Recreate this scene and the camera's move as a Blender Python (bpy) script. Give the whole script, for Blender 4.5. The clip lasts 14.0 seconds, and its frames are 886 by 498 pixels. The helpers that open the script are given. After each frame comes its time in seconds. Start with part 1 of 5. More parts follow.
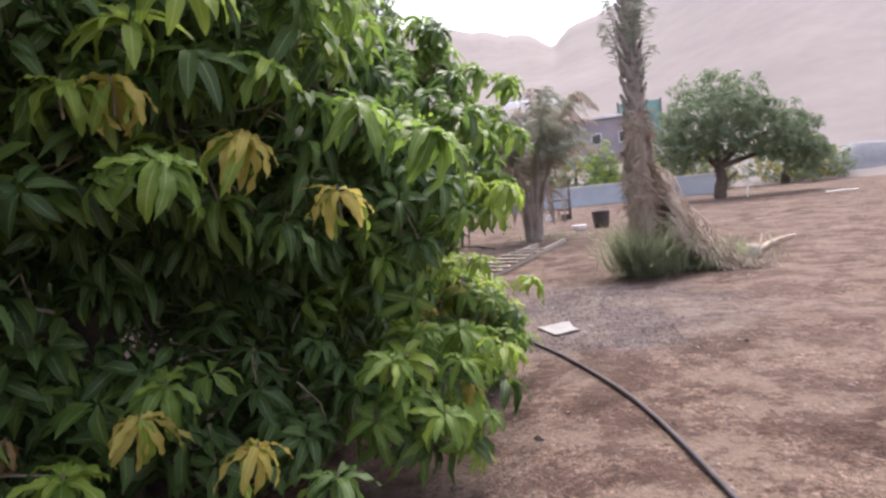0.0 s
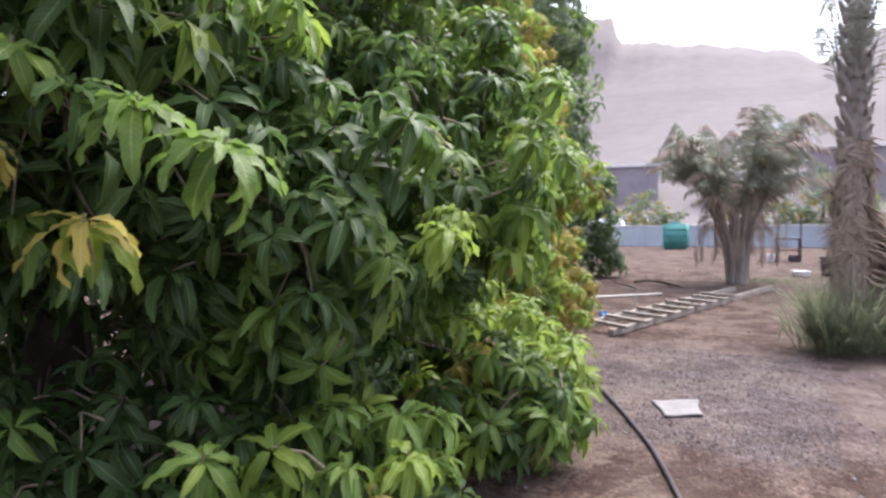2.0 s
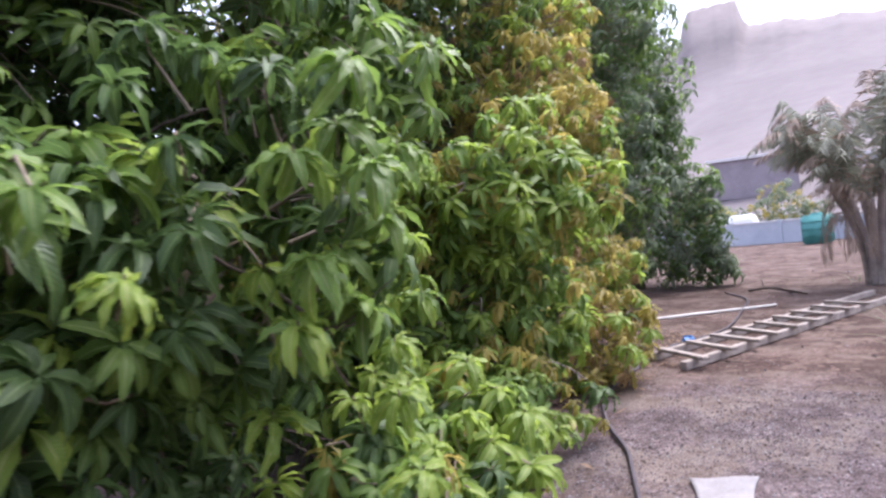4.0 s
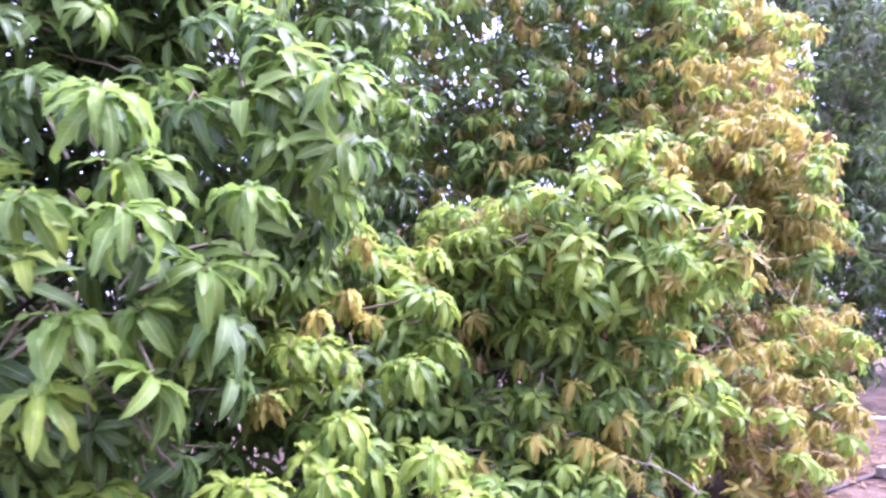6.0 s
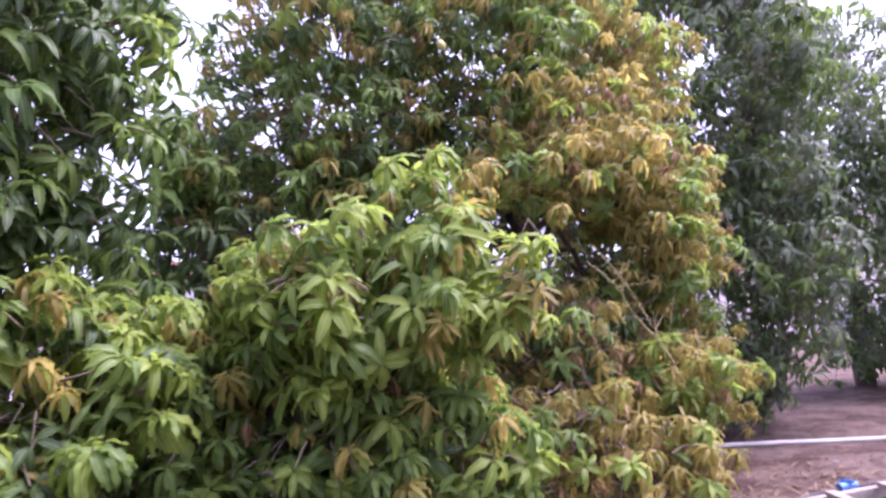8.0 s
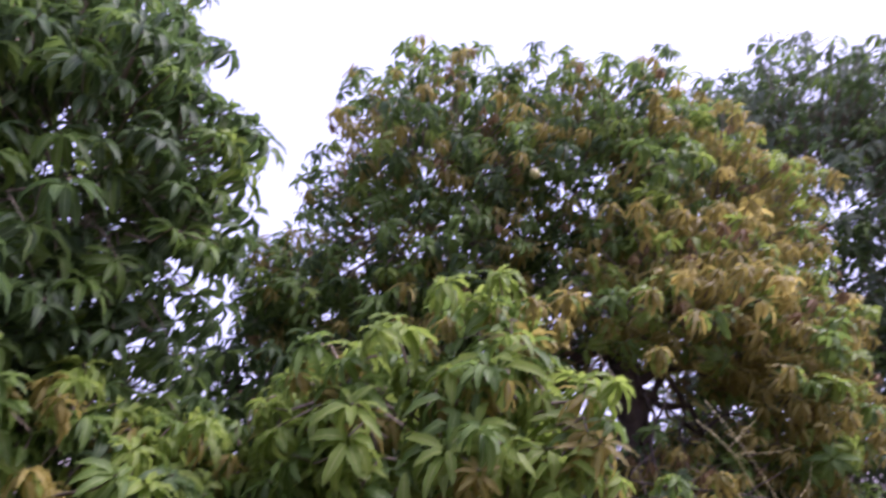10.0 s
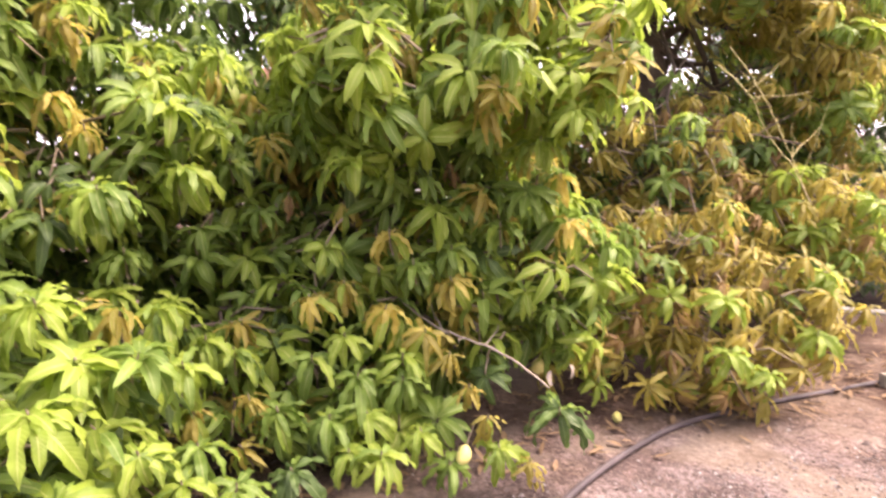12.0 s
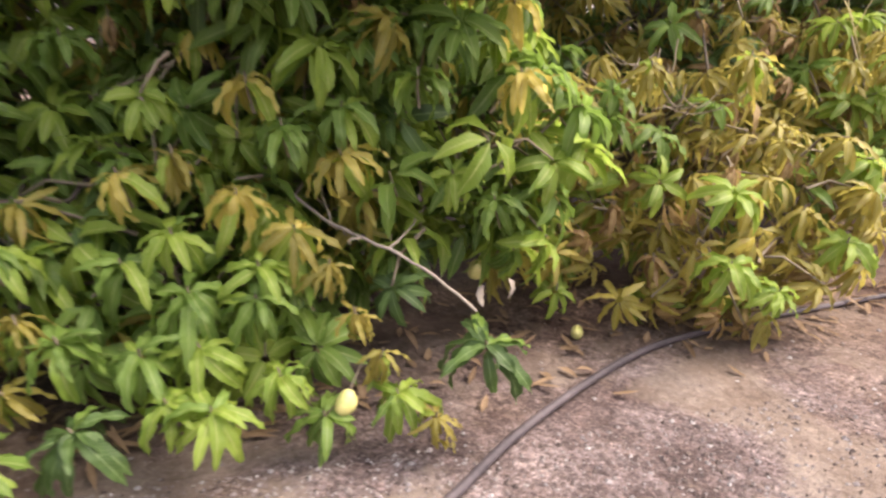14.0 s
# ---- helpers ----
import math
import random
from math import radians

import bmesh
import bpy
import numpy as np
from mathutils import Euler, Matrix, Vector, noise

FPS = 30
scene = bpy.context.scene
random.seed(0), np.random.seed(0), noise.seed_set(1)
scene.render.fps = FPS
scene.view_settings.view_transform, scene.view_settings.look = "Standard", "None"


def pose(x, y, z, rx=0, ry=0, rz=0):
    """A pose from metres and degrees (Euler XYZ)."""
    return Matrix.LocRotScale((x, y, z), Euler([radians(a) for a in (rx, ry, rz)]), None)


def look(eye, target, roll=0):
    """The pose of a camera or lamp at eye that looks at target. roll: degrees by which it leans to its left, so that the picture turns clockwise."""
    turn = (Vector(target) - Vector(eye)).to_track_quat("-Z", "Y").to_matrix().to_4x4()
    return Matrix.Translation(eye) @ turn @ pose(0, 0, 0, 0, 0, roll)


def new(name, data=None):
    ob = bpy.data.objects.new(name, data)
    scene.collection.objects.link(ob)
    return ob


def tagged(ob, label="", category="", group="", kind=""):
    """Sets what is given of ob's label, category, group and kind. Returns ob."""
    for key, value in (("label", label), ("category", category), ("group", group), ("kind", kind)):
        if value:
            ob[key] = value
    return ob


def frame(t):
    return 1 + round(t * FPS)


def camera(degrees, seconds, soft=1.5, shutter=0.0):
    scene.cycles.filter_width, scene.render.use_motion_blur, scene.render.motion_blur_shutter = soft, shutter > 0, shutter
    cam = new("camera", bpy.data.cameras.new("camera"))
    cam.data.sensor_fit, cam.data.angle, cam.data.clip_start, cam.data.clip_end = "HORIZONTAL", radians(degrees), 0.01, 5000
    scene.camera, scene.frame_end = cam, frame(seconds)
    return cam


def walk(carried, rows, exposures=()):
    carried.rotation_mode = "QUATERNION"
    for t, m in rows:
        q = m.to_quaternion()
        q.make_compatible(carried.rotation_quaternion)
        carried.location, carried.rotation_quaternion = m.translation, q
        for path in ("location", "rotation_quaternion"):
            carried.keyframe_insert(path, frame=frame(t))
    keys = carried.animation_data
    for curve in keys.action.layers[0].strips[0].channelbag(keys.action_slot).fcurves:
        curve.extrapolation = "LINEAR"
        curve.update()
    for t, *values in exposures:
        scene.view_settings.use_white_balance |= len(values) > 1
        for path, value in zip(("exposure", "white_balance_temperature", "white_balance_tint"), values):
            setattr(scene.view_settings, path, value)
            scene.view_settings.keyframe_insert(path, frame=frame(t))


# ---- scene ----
cam = camera(68.5, 14.0, soft=2.5, shutter=0.38)
PATH = [
    (0, (0.722, 0.143, 1.422), (0.372, 2.105, 1.256), -6.0),
    (0.3, (0.841, 0.286, 1.421), (0.349, 2.221, 1.293), -6.4),
    (0.5, (0.921, 0.383, 1.425), (0.295, 2.278, 1.282), -4.8),
    (0.8, (1.049, 0.508, 1.444), (0.296, 2.348, 1.243), -3.8),
    (1, (1.130, 0.613, 1.453), (0.266, 2.410, 1.302), -4.2),
    (1.3, (1.228, 0.836, 1.469), (0.377, 2.637, 1.304), 2.3),
    (1.5, (1.298, 0.988, 1.477), (0.415, 2.778, 1.353), 4.4),
    (1.8, (1.432, 1.176, 1.468), (0.516, 2.950, 1.353), -0.0),
    (2, (1.509, 1.296, 1.462), (0.529, 3.037, 1.375), -0.7),
    (2.3, (1.574, 1.489, 1.508), (0.425, 3.125, 1.445), -0.0),
    (2.5, (1.594, 1.636, 1.537), (0.303, 3.161, 1.450), -3.2),
    (2.8, (1.625, 1.874, 1.547), (0.356, 3.419, 1.474), 1.2),
    (3, (1.671, 2.023, 1.548), (0.528, 3.662, 1.474), 1.6),
    (3.2, (1.712, 2.167, 1.549), (0.597, 3.827, 1.508), -4.6),
    (5.3, (2.271, 3.882, 1.411), (0.645, 5.046, 1.467), -0.7),
    (5.5, (2.300, 3.970, 1.449), (0.592, 5.007, 1.540), -2.9),
    (5.8, (2.301, 4.112, 1.464), (0.510, 4.995, 1.617), -4.8),
    (6, (2.296, 4.205, 1.468), (0.505, 5.073, 1.672), -2.5),
    (6.3, (2.287, 4.367, 1.505), (0.515, 5.261, 1.742), -6.8),
    (6.5, (2.287, 4.487, 1.518), (0.514, 5.371, 1.793), -9.9),
    (6.8, (2.320, 4.681, 1.522), (0.518, 5.483, 1.844), -9.4),
    (7, (2.359, 4.814, 1.526), (0.521, 5.552, 1.810), -7.0),
    (7.3, (2.382, 4.990, 1.544), (0.557, 5.773, 1.789), -8.9),
    (7.5, (2.379, 5.122, 1.554), (0.567, 5.945, 1.757), -9.2),
    (7.7, (2.358, 5.250, 1.535), (0.595, 6.174, 1.732), -6.8),
    (9.8, (2.092, 5.852, 1.526), (0.354, 6.469, 2.301), 0.0),
    (10, (2.089, 5.890, 1.514), (0.305, 6.432, 2.237), 0.7),
    (10.3, (2.083, 5.885, 1.483), (0.215, 6.294, 2.075), 1.5),
    (10.5, (2.072, 5.881, 1.466), (0.149, 6.165, 1.936), 2.6),
    (10.8, (2.048, 5.884, 1.433), (0.086, 6.103, 1.743), 1.1),
    (11, (2.030, 5.885, 1.400), (0.056, 6.095, 1.640), 0.9),
    (11.3, (2.010, 5.884, 1.357), (0.039, 6.216, 1.451), 0.3),
    (11.5, (1.999, 5.886, 1.330), (0.039, 6.285, 1.306), 0.6),
    (11.8, (1.988, 5.883, 1.288), (0.056, 6.381, 1.147), -0.8),
    (12, (1.984, 5.881, 1.269), (0.073, 6.440, 1.077), 0.2),
    (12.3, (1.973, 5.891, 1.250), (0.087, 6.488, 0.951), -1.6),
    (12.5, (1.947, 5.905, 1.228), (0.080, 6.512, 0.846), -2.9),
    (12.8, (1.856, 5.977, 1.193), (0.023, 6.568, 0.662), -3.6),
    (13, (1.767, 6.059, 1.182), (-0.074, 6.646, 0.667), -1.9),
    (13.3, (1.622, 6.191, 1.186), (-0.234, 6.702, 0.642), -2.6),
    (13.5, (1.515, 6.270, 1.190), (-0.327, 6.765, 0.586), -2.2),
    (13.8, (1.349, 6.368, 1.197), (-0.501, 6.882, 0.633), 0.8),
    (14, (1.238, 6.429, 1.204), (-0.580, 6.989, 0.586), 2.7),
]
walk(cam, [(t, look(eye, target, roll)) for t, eye, target, roll in PATH],
     exposures=[(0.0, 1.75, 6350, 13), (0.5, 2.05, 6150, 13), (1.0, 2.6, 6050, 12), (1.5, 2.1, 5950, 12), (2.0, 1.75, 5950, 12), (2.5, 2.0, 5850, 12), (2.7, 2.4, 5850, 12), (3.0, 2.0, 5750, 18), (3.2, 1.95, 5750, 18),
                (5.3, 1.7, 5450, 32), (5.5, 2.1, 5400, 36), (5.9, 3.2, 5250, 43), (6.4, 3.0, 5200, 48), (7.0, 2.1, 5450, 47), (7.7, 2.25, 5550, 46), (9.8, 1.25, 5500, 42), (10.5, 1.45, 5700, 43), (11.0, 2.1, 6500, 33),
                (11.5, 2.45, 7800, 27), (11.8, 2.85, 7650, 25), (12.1, 2.8, 7450, 23), (12.5, 2.72, 7250, 16), (13.2, 2.3, 7050, 14), (14.0, 2.35, 6950, 13)])

# ---- world and light ----
world = bpy.data.worlds.new("hazy_evening_sky")
scene.world = world
world.use_nodes = True
wn = world.node_tree
sky = wn.nodes.new("ShaderNodeTexSky")
sky.sky_type = "NISHITA"
sky.sun_disc = False
sky.sun_elevation = radians(57)
sky.sun_rotation = radians(14)
sky.dust_density = 8.0
sky.air_density = 1.3
sky.ozone_density = 1.0
bg = wn.nodes["Background"]
bg.inputs["Strength"].default_value = 0.150
veil = wn.nodes.new("ShaderNodeMix")  # even dust haze over the whole sky
veil.data_type, veil.blend_type = "RGBA", "MIX"
veil.inputs[0].default_value = 0.75
veil.inputs[7].default_value = (3.6, 3.65, 4.4, 1.0)
wn.links.new(sky.outputs["Color"], veil.inputs[6])
wn.links.new(veil.outputs[2], bg.inputs["Color"])

sun = new("sun", bpy.data.lights.new("sun", "SUN"))
sun.data.energy = 2.1
sun.data.angle = radians(45)
sun.data.color = (1.0, 0.93, 0.86)
sun.matrix_world = look((5, 20, 32), (0, 0, 0))
tagged(sun, kind="structure")


# ---- material helpers ----
def node(tree, kind, **inputs):
    n = tree.nodes.new(kind)
    for key, value in inputs.items():
        n.inputs[key.replace("_", " ")].default_value = value
    return n


def material(name, rough=0.8, metallic=0.0, spec=0.3):
    m = bpy.data.materials.new(name)
    m.use_nodes = True
    b = m.node_tree.nodes["Principled BSDF"]
    b.inputs["Roughness"].default_value = rough
    b.inputs["Metallic"].default_value = metallic
    b.inputs["Specular IOR Level"].default_value = spec
    return m, m.node_tree, b


def ramp(tree, stops, fac=None):
    r = tree.nodes.new("ShaderNodeValToRGB")
    els = r.color_ramp.elements
    while len(els) < len(stops):
        els.new(0.5)
    for e, (p, c) in zip(els, stops):
        e.position, e.color = p, (*c, 1.0)
    if fac is not None:
        tree.links.new(fac, r.inputs["Fac"])
    return r


def maths(tree, op, a, b=0.0):
    n = tree.nodes.new("ShaderNodeMath")
    n.operation = op
    for socket, v in zip(n.inputs, (a, b)):
        if isinstance(v, (int, float)):
            socket.default_value = v
        else:
            tree.links.new(v, socket)
    return n.outputs[0]


def mixed(tree, fac, a, b, blend="MIX"):
    n = tree.nodes.new("ShaderNodeMix")
    n.data_type, n.blend_type = "RGBA", blend
    for socket, v in ((n.inputs[0], fac), (n.inputs[6], a), (n.inputs[7], b)):
        if isinstance(v, (int, float)):
            socket.default_value = v
        elif isinstance(v, tuple):
            socket.default_value = (*v, 1.0)
        else:
            tree.links.new(v, socket)
    return n.outputs[2]


def coords(tree):
    return tree.nodes.new("ShaderNodeTexCoord").outputs["Object"]


def noise_tex(tree, scale, detail=4.0, rough=0.6, vec=None):
    n = node(tree, "ShaderNodeTexNoise", Scale=scale, Detail=detail, Roughness=rough)
    tree.links.new(vec if vec is not None else coords(tree), n.inputs["Vector"])
    return n.outputs["Fac"]


def bump(tree, shader, height, strength=0.4, dist=0.02):
    b = node(tree, "ShaderNodeBump", Strength=strength, Distance=dist)
    tree.links.new(height, b.inputs["Height"])
    tree.links.new(b.outputs["Normal"], shader.inputs["Normal"])


def surface(name, dark, light, scale=6.0, rough=0.85, bumpy=0.4, dist=0.01, metallic=0.0, fine=60.0, spec=0.3):
    """A two-scale weathered surface between two colours."""
    m, t, b = material(name, rough, metallic, spec)
    v = coords(t)
    big = noise_tex(t, scale, 5.0, 0.6, v)
    small = noise_tex(t, fine, 3.0, 0.6, v)
    fac = maths(t, "ADD", maths(t, "MULTIPLY", big, 0.65), maths(t, "MULTIPLY", small, 0.35))
    r = ramp(t, [(0.34, dark), (0.66, light)], fac)
    t.links.new(r.outputs["Color"], b.inputs["Base Color"])
    bump(t, b, fac, bumpy, dist)
    return m


def leaf_material(name, dark, light, rib, blotch=None, translucent=0.28, rough=0.42):
    """Leaf blade: colour differs from leaf to leaf, with a pale midrib, side veins and blotches."""
    m, t, b = material(name, rough, 0.0, 0.3)
    info = t.nodes.new("ShaderNodeObjectInfo").outputs["Random"]
    island = t.nodes.new("ShaderNodeNewGeometry").outputs["Random Per Island"]
    pick = maths(t, "FRACT", maths(t, "ADD", info, island))
    v = coords(t)
    patch = noise_tex(t, 14.0, 3.0, 0.6, v)
    fac = maths(t, "ADD", maths(t, "MULTIPLY", pick, 0.7), maths(t, "MULTIPLY", maths(t, "SUBTRACT", patch, 0.35), 0.8))
    col = ramp(t, [(0.05, dark), (0.95, light)], fac).outputs["Color"]
    if blotch:
        spots = noise_tex(t, 32.0, 4.0, 0.7, v)
        col = mixed(t, ramp(t, [(0.52, (0, 0, 0)), (0.68, (1, 1, 1))], spots).outputs["Color"], col, blotch)
    uv = t.nodes.new("ShaderNodeSeparateXYZ")
    t.links.new(t.nodes.new("ShaderNodeTexCoord").outputs["UV"], uv.inputs[0])
    off = maths(t, "ABSOLUTE", maths(t, "SUBTRACT", uv.outputs[0], 0.5))
    mid = maths(t, "LESS_THAN", off, 0.045)
    vein = maths(t, "SINE", maths(t, "SUBTRACT", maths(t, "MULTIPLY", uv.outputs[1], 95.0), maths(t, "MULTIPLY", off, 22.0)))
    col = mixed(t, maths(t, "MULTIPLY", maths(t, "GREATER_THAN", vein, 0.86), 0.22), col, rib)
    col = mixed(t, maths(t, "MULTIPLY", mid, 0.75), col, rib)
    t.links.new(col, b.inputs["Base Color"])
    bump(t, b, vein, 0.25, 0.002)
    tr = t.nodes.new("ShaderNodeBsdfTranslucent")
    t.links.new(mixed(t, 0.5, col, light), tr.inputs["Color"])
    mx = t.nodes.new("ShaderNodeMixShader")
    mx.inputs[0].default_value = translucent + 0.14
    t.links.new(b.outputs[0], mx.inputs[1])
    t.links.new(tr.outputs[0], mx.inputs[2])
    t.links.new(mx.outputs[0], t.nodes["Material Output"].inputs["Surface"])
    return m


def ground_material():
    """Red-brown dust in mottled patches, with grey grit, and a pale trodden strip beside the hose."""
    m, t, b = material("dusty_ground", 0.95, 0.0, 0.15)
    v = coords(t)
    wide = noise_tex(t, 0.45, 5.0, 0.66, v)
    mid = noise_tex(t, 3.1, 7.0, 0.72, v)
    grit = noise_tex(t, 34.0, 4.0, 0.75, v)
    base = ramp(t, [(0.40, (0.040, 0.023, 0.017)), (0.49, (0.072, 0.047, 0.037)), (0.60, (0.105, 0.076, 0.063))],
                maths(t, "ADD", maths(t, "MULTIPLY", wide, 0.5), maths(t, "MULTIPLY", mid, 0.5))).outputs["Color"]
    dusty = ramp(t, [(0.490, (0, 0, 0)), (0.525, (1, 1, 1))], noise_tex(t, 1.5, 12.0, 0.78, v)).outputs["Color"]
    base = mixed(t, maths(t, "MULTIPLY", dusty, 0.65), base, (0.158, 0.120, 0.096))
    worn = ramp(t, [(0.52, (0, 0, 0)), (0.59, (1, 1, 1))], noise_tex(t, 2.9, 9.0, 0.76, v)).outputs["Color"]
    base = mixed(t, maths(t, "MULTIPLY", worn, 0.42), base, (0.046, 0.030, 0.025))
    place = t.nodes.new("ShaderNodeVectorMath")
    place.operation = "DISTANCE"
    place.inputs[1].default_value = (0.75, 7.4, 0.0)
    t.links.new(v, place.inputs[0])
    edge = maths(t, "ADD", place.outputs["Value"], maths(t, "MULTIPLY", maths(t, "SUBTRACT", noise_tex(t, 1.3, 5.0, 0.7, v), 0.5), 2.2))
    trod = ramp(t, [(0.0, (1, 1, 1)), (0.34, (0.85, 0.85, 0.85)), (0.62, (0, 0, 0))], maths(t, "MULTIPLY", edge, 0.28)).outputs["Color"]
    gravel = ramp(t, [(0.42, (0.078, 0.062, 0.062)), (0.52, (0.118, 0.098, 0.100)), (0.62, (0.160, 0.136, 0.138))], mid).outputs["Color"]
    sand = ramp(t, [(0.38, (0.112, 0.086, 0.071)), (0.50, (0.152, 0.123, 0.106)), (0.62, (0.180, 0.150, 0.132))], mid).outputs["Color"]
    sandy = ramp(t, [(0.475, (0, 0, 0)), (0.545, (1, 1, 1))], noise_tex(t, 1.15, 8.0, 0.68, v)).outputs["Color"]
    pale = mixed(t, sandy, gravel, sand)
    base = mixed(t, maths(t, "MULTIPLY", trod, 0.85), base, pale)
    speck = ramp(t, [(0.36, (0.45, 0.45, 0.45)), (0.5, (1, 1, 1)), (0.68, (1.5, 1.45, 1.4))], grit).outputs["Color"]
    rough = maths(t, "SUBTRACT", 1.0, maths(t, "MULTIPLY", sandy, 0.7))  # sand lies smooth, gravel is coarse
    base = mixed(t, maths(t, "MULTIPLY", rough, 0.6), base, speck, "MULTIPLY")
    vor = node(t, "ShaderNodeTexVoronoi", Scale=30.0)
    t.links.new(v, vor.inputs["Vector"])
    cell = ramp(t, [(0.0, (0.42, 0.38, 0.37)), (0.5, (0.95, 0.95, 0.95)), (1.0, (1.7, 1.66, 1.64))], vor.outputs["Color"]).outputs["Color"]
    base = mixed(t, maths(t, "MULTIPLY", rough, 0.55), base, cell, "MULTIPLY")
    chips = node(t, "ShaderNodeTexVoronoi", Scale=95.0)
    t.links.new(v, chips.inputs["Vector"])
    tone = ramp(t, [(0.0, (0.36, 0.31, 0.30)), (0.45, (0.90, 0.83, 0.82)), (0.8, (1.35, 1.31, 1.33)), (1.0, (1.9, 1.86, 1.88))], chips.outputs["Color"]).outputs["Color"]
    base = mixed(t, maths(t, "MULTIPLY", rough, 0.85), base, tone, "MULTIPLY")
    t.links.new(base, b.inputs["Base Color"])
    high = maths(t, "ADD", maths(t, "MULTIPLY", mid, 1.0), maths(t, "ADD", maths(t, "MULTIPLY", grit, 0.35), maths(t, "ADD", maths(t, "MULTIPLY", vor.outputs["Distance"], -0.25), maths(t, "MULTIPLY", maths(t, "MULTIPLY", chips.outputs["Distance"], rough), -0.22))))
    bump(t, b, high, 0.8, 0.03)
    return m


def stone_material():
    """Small stones, each of its own grey, pink or pale tone."""
    m, t, b = material("pebble_stone", 0.9, 0.0, 0.2)
    island = t.nodes.new("ShaderNodeNewGeometry").outputs["Random Per Island"]
    col = ramp(t, [(0.0, (0.055, 0.042, 0.038)), (0.3, (0.110, 0.084, 0.076)), (0.6, (0.165, 0.138, 0.132)), (0.9, (0.225, 0.200, 0.198)), (1.0, (0.29, 0.27, 0.265))], island).outputs["Color"]
    grain = noise_tex(t, 90.0, 3.0, 0.7, coords(t))
    col = mixed(t, 0.5, col, ramp(t, [(0.3, (0.75, 0.74, 0.73)), (0.7, (1.15, 1.15, 1.15))], grain).outputs["Color"], "MULTIPLY")
    t.links.new(col, b.inputs["Base Color"])
    return m


LEAF = {
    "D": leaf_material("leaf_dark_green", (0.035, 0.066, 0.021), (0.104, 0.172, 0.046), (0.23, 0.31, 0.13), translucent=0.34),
    "G": leaf_material("leaf_green", (0.076, 0.138, 0.026), (0.192, 0.295, 0.057), (0.36, 0.42, 0.16), translucent=0.38),
    "L": leaf_material("leaf_light_green", (0.140, 0.226, 0.030), (0.300, 0.400, 0.066), (0.50, 0.51, 0.19), translucent=0.42),
    "O": leaf_material("leaf_olive_yellow", (0.190, 0.180, 0.035), (0.400, 0.330, 0.076), (0.42, 0.38, 0.17), (0.23, 0.155, 0.05), 0.42),
    "Y": leaf_material("leaf_yellow", (0.435, 0.355, 0.070), (0.640, 0.535, 0.150), (0.64, 0.55, 0.26), (0.36, 0.33, 0.08), 0.45),
    "B": leaf_material("leaf_brown", (0.165, 0.100, 0.044), (0.330, 0.225, 0.092), (0.36, 0.27, 0.15), (0.15, 0.08, 0.04), 0.25, 0.6),
    # grey paleness stands in for haze on the further trees
    "H": leaf_material("leaf_hazed_green", (0.085, 0.115, 0.068), (0.180, 0.225, 0.132), (0.25, 0.29, 0.18), translucent=0.34, rough=0.6),
}
BARK = surface("bark_grey_brown", (0.048, 0.036, 0.028), (0.130, 0.100, 0.078), 9.0, 0.9, 0.7, 0.02)
TWIG = surface("twig_bark", (0.12, 0.095, 0.065), (0.26, 0.21, 0.15), 14.0, 0.85, 0.3, 0.004)
PALETWIG = surface("pale_dry_twig", (0.20, 0.165, 0.135), (0.32, 0.27, 0.22), 14.0, 0.85, 0.3, 0.004)
PALESTEM = surface("pale_yellow_stem", (0.36, 0.31, 0.13), (0.52, 0.45, 0.22), 14.0, 0.7, 0.2, 0.003)
GROUND = ground_material()
WOOD = surface("weathered_ladder_wood", (0.19, 0.158, 0.132), (0.36, 0.315, 0.27), 7.0, 0.85, 0.35, 0.004)
HOSE = surface("dusty_black_hose", (0.030, 0.024, 0.029), (0.078, 0.062, 0.068), 5.0, 0.65, 0.15, 0.003)
BOARD = surface("dusty_white_board", (0.18, 0.165, 0.16), (0.25, 0.235, 0.23), 8.0, 0.7, 0.15, 0.002)
STONE = stone_material()
DRYLEAF = leaf_material("dry_litter_leaf", (0.11, 0.065, 0.035), (0.27, 0.18, 0.11), (0.30, 0.22, 0.14), None, 0.1, 0.75)
DRYFROND = surface("dry_palm_frond", (0.23, 0.172, 0.130), (0.42, 0.335, 0.262), 5.0, 0.9, 0.4, 0.01)
# trunk, reed and palm leaf are paled to stand in for distance haze
PALMTRUNK = surface("palm_trunk_bark", (0.18, 0.15, 0.13), (0.34, 0.29, 0.25), 7.0, 0.95, 0.8, 0.03)
REED = leaf_material("green_reed_blade", (0.14, 0.165, 0.095), (0.27, 0.29, 0.18), (0.20, 0.25, 0.10), None, 0.25, 0.6)
PALMLEAF = leaf_material("palm_leaf_grey_green", (0.15, 0.165, 0.12), (0.27, 0.275, 0.21), (0.30, 0.31, 0.24), None, 0.25, 0.55)
# even low-contrast tone; the haze over the hills is put into this colour
ROCK = surface("hazed_hill_rock", (0.122, 0.104, 0.102), (0.172, 0.148, 0.143), 0.04, 0.95, 0.2, 0.4, fine=0.35)
PLASTER = surface("pale_blue_plaster", (0.33, 0.36, 0.40), (0.47, 0.50, 0.53), 0.8, 0.9, 0.2, 0.01, fine=20.0)
CONCRETE = surface("pale_concrete", (0.50, 0.48, 0.46), (0.68, 0.66, 0.64), 1.5, 0.9, 0.2, 0.01)
# dark stone lightened to mauve-grey, with distance haze put into its colour
DARKWALL = surface("dark_stone_wall", (0.21, 0.18, 0.19), (0.29, 0.255, 0.265), 0.9, 0.95, 0.5, 0.03, fine=9.0)
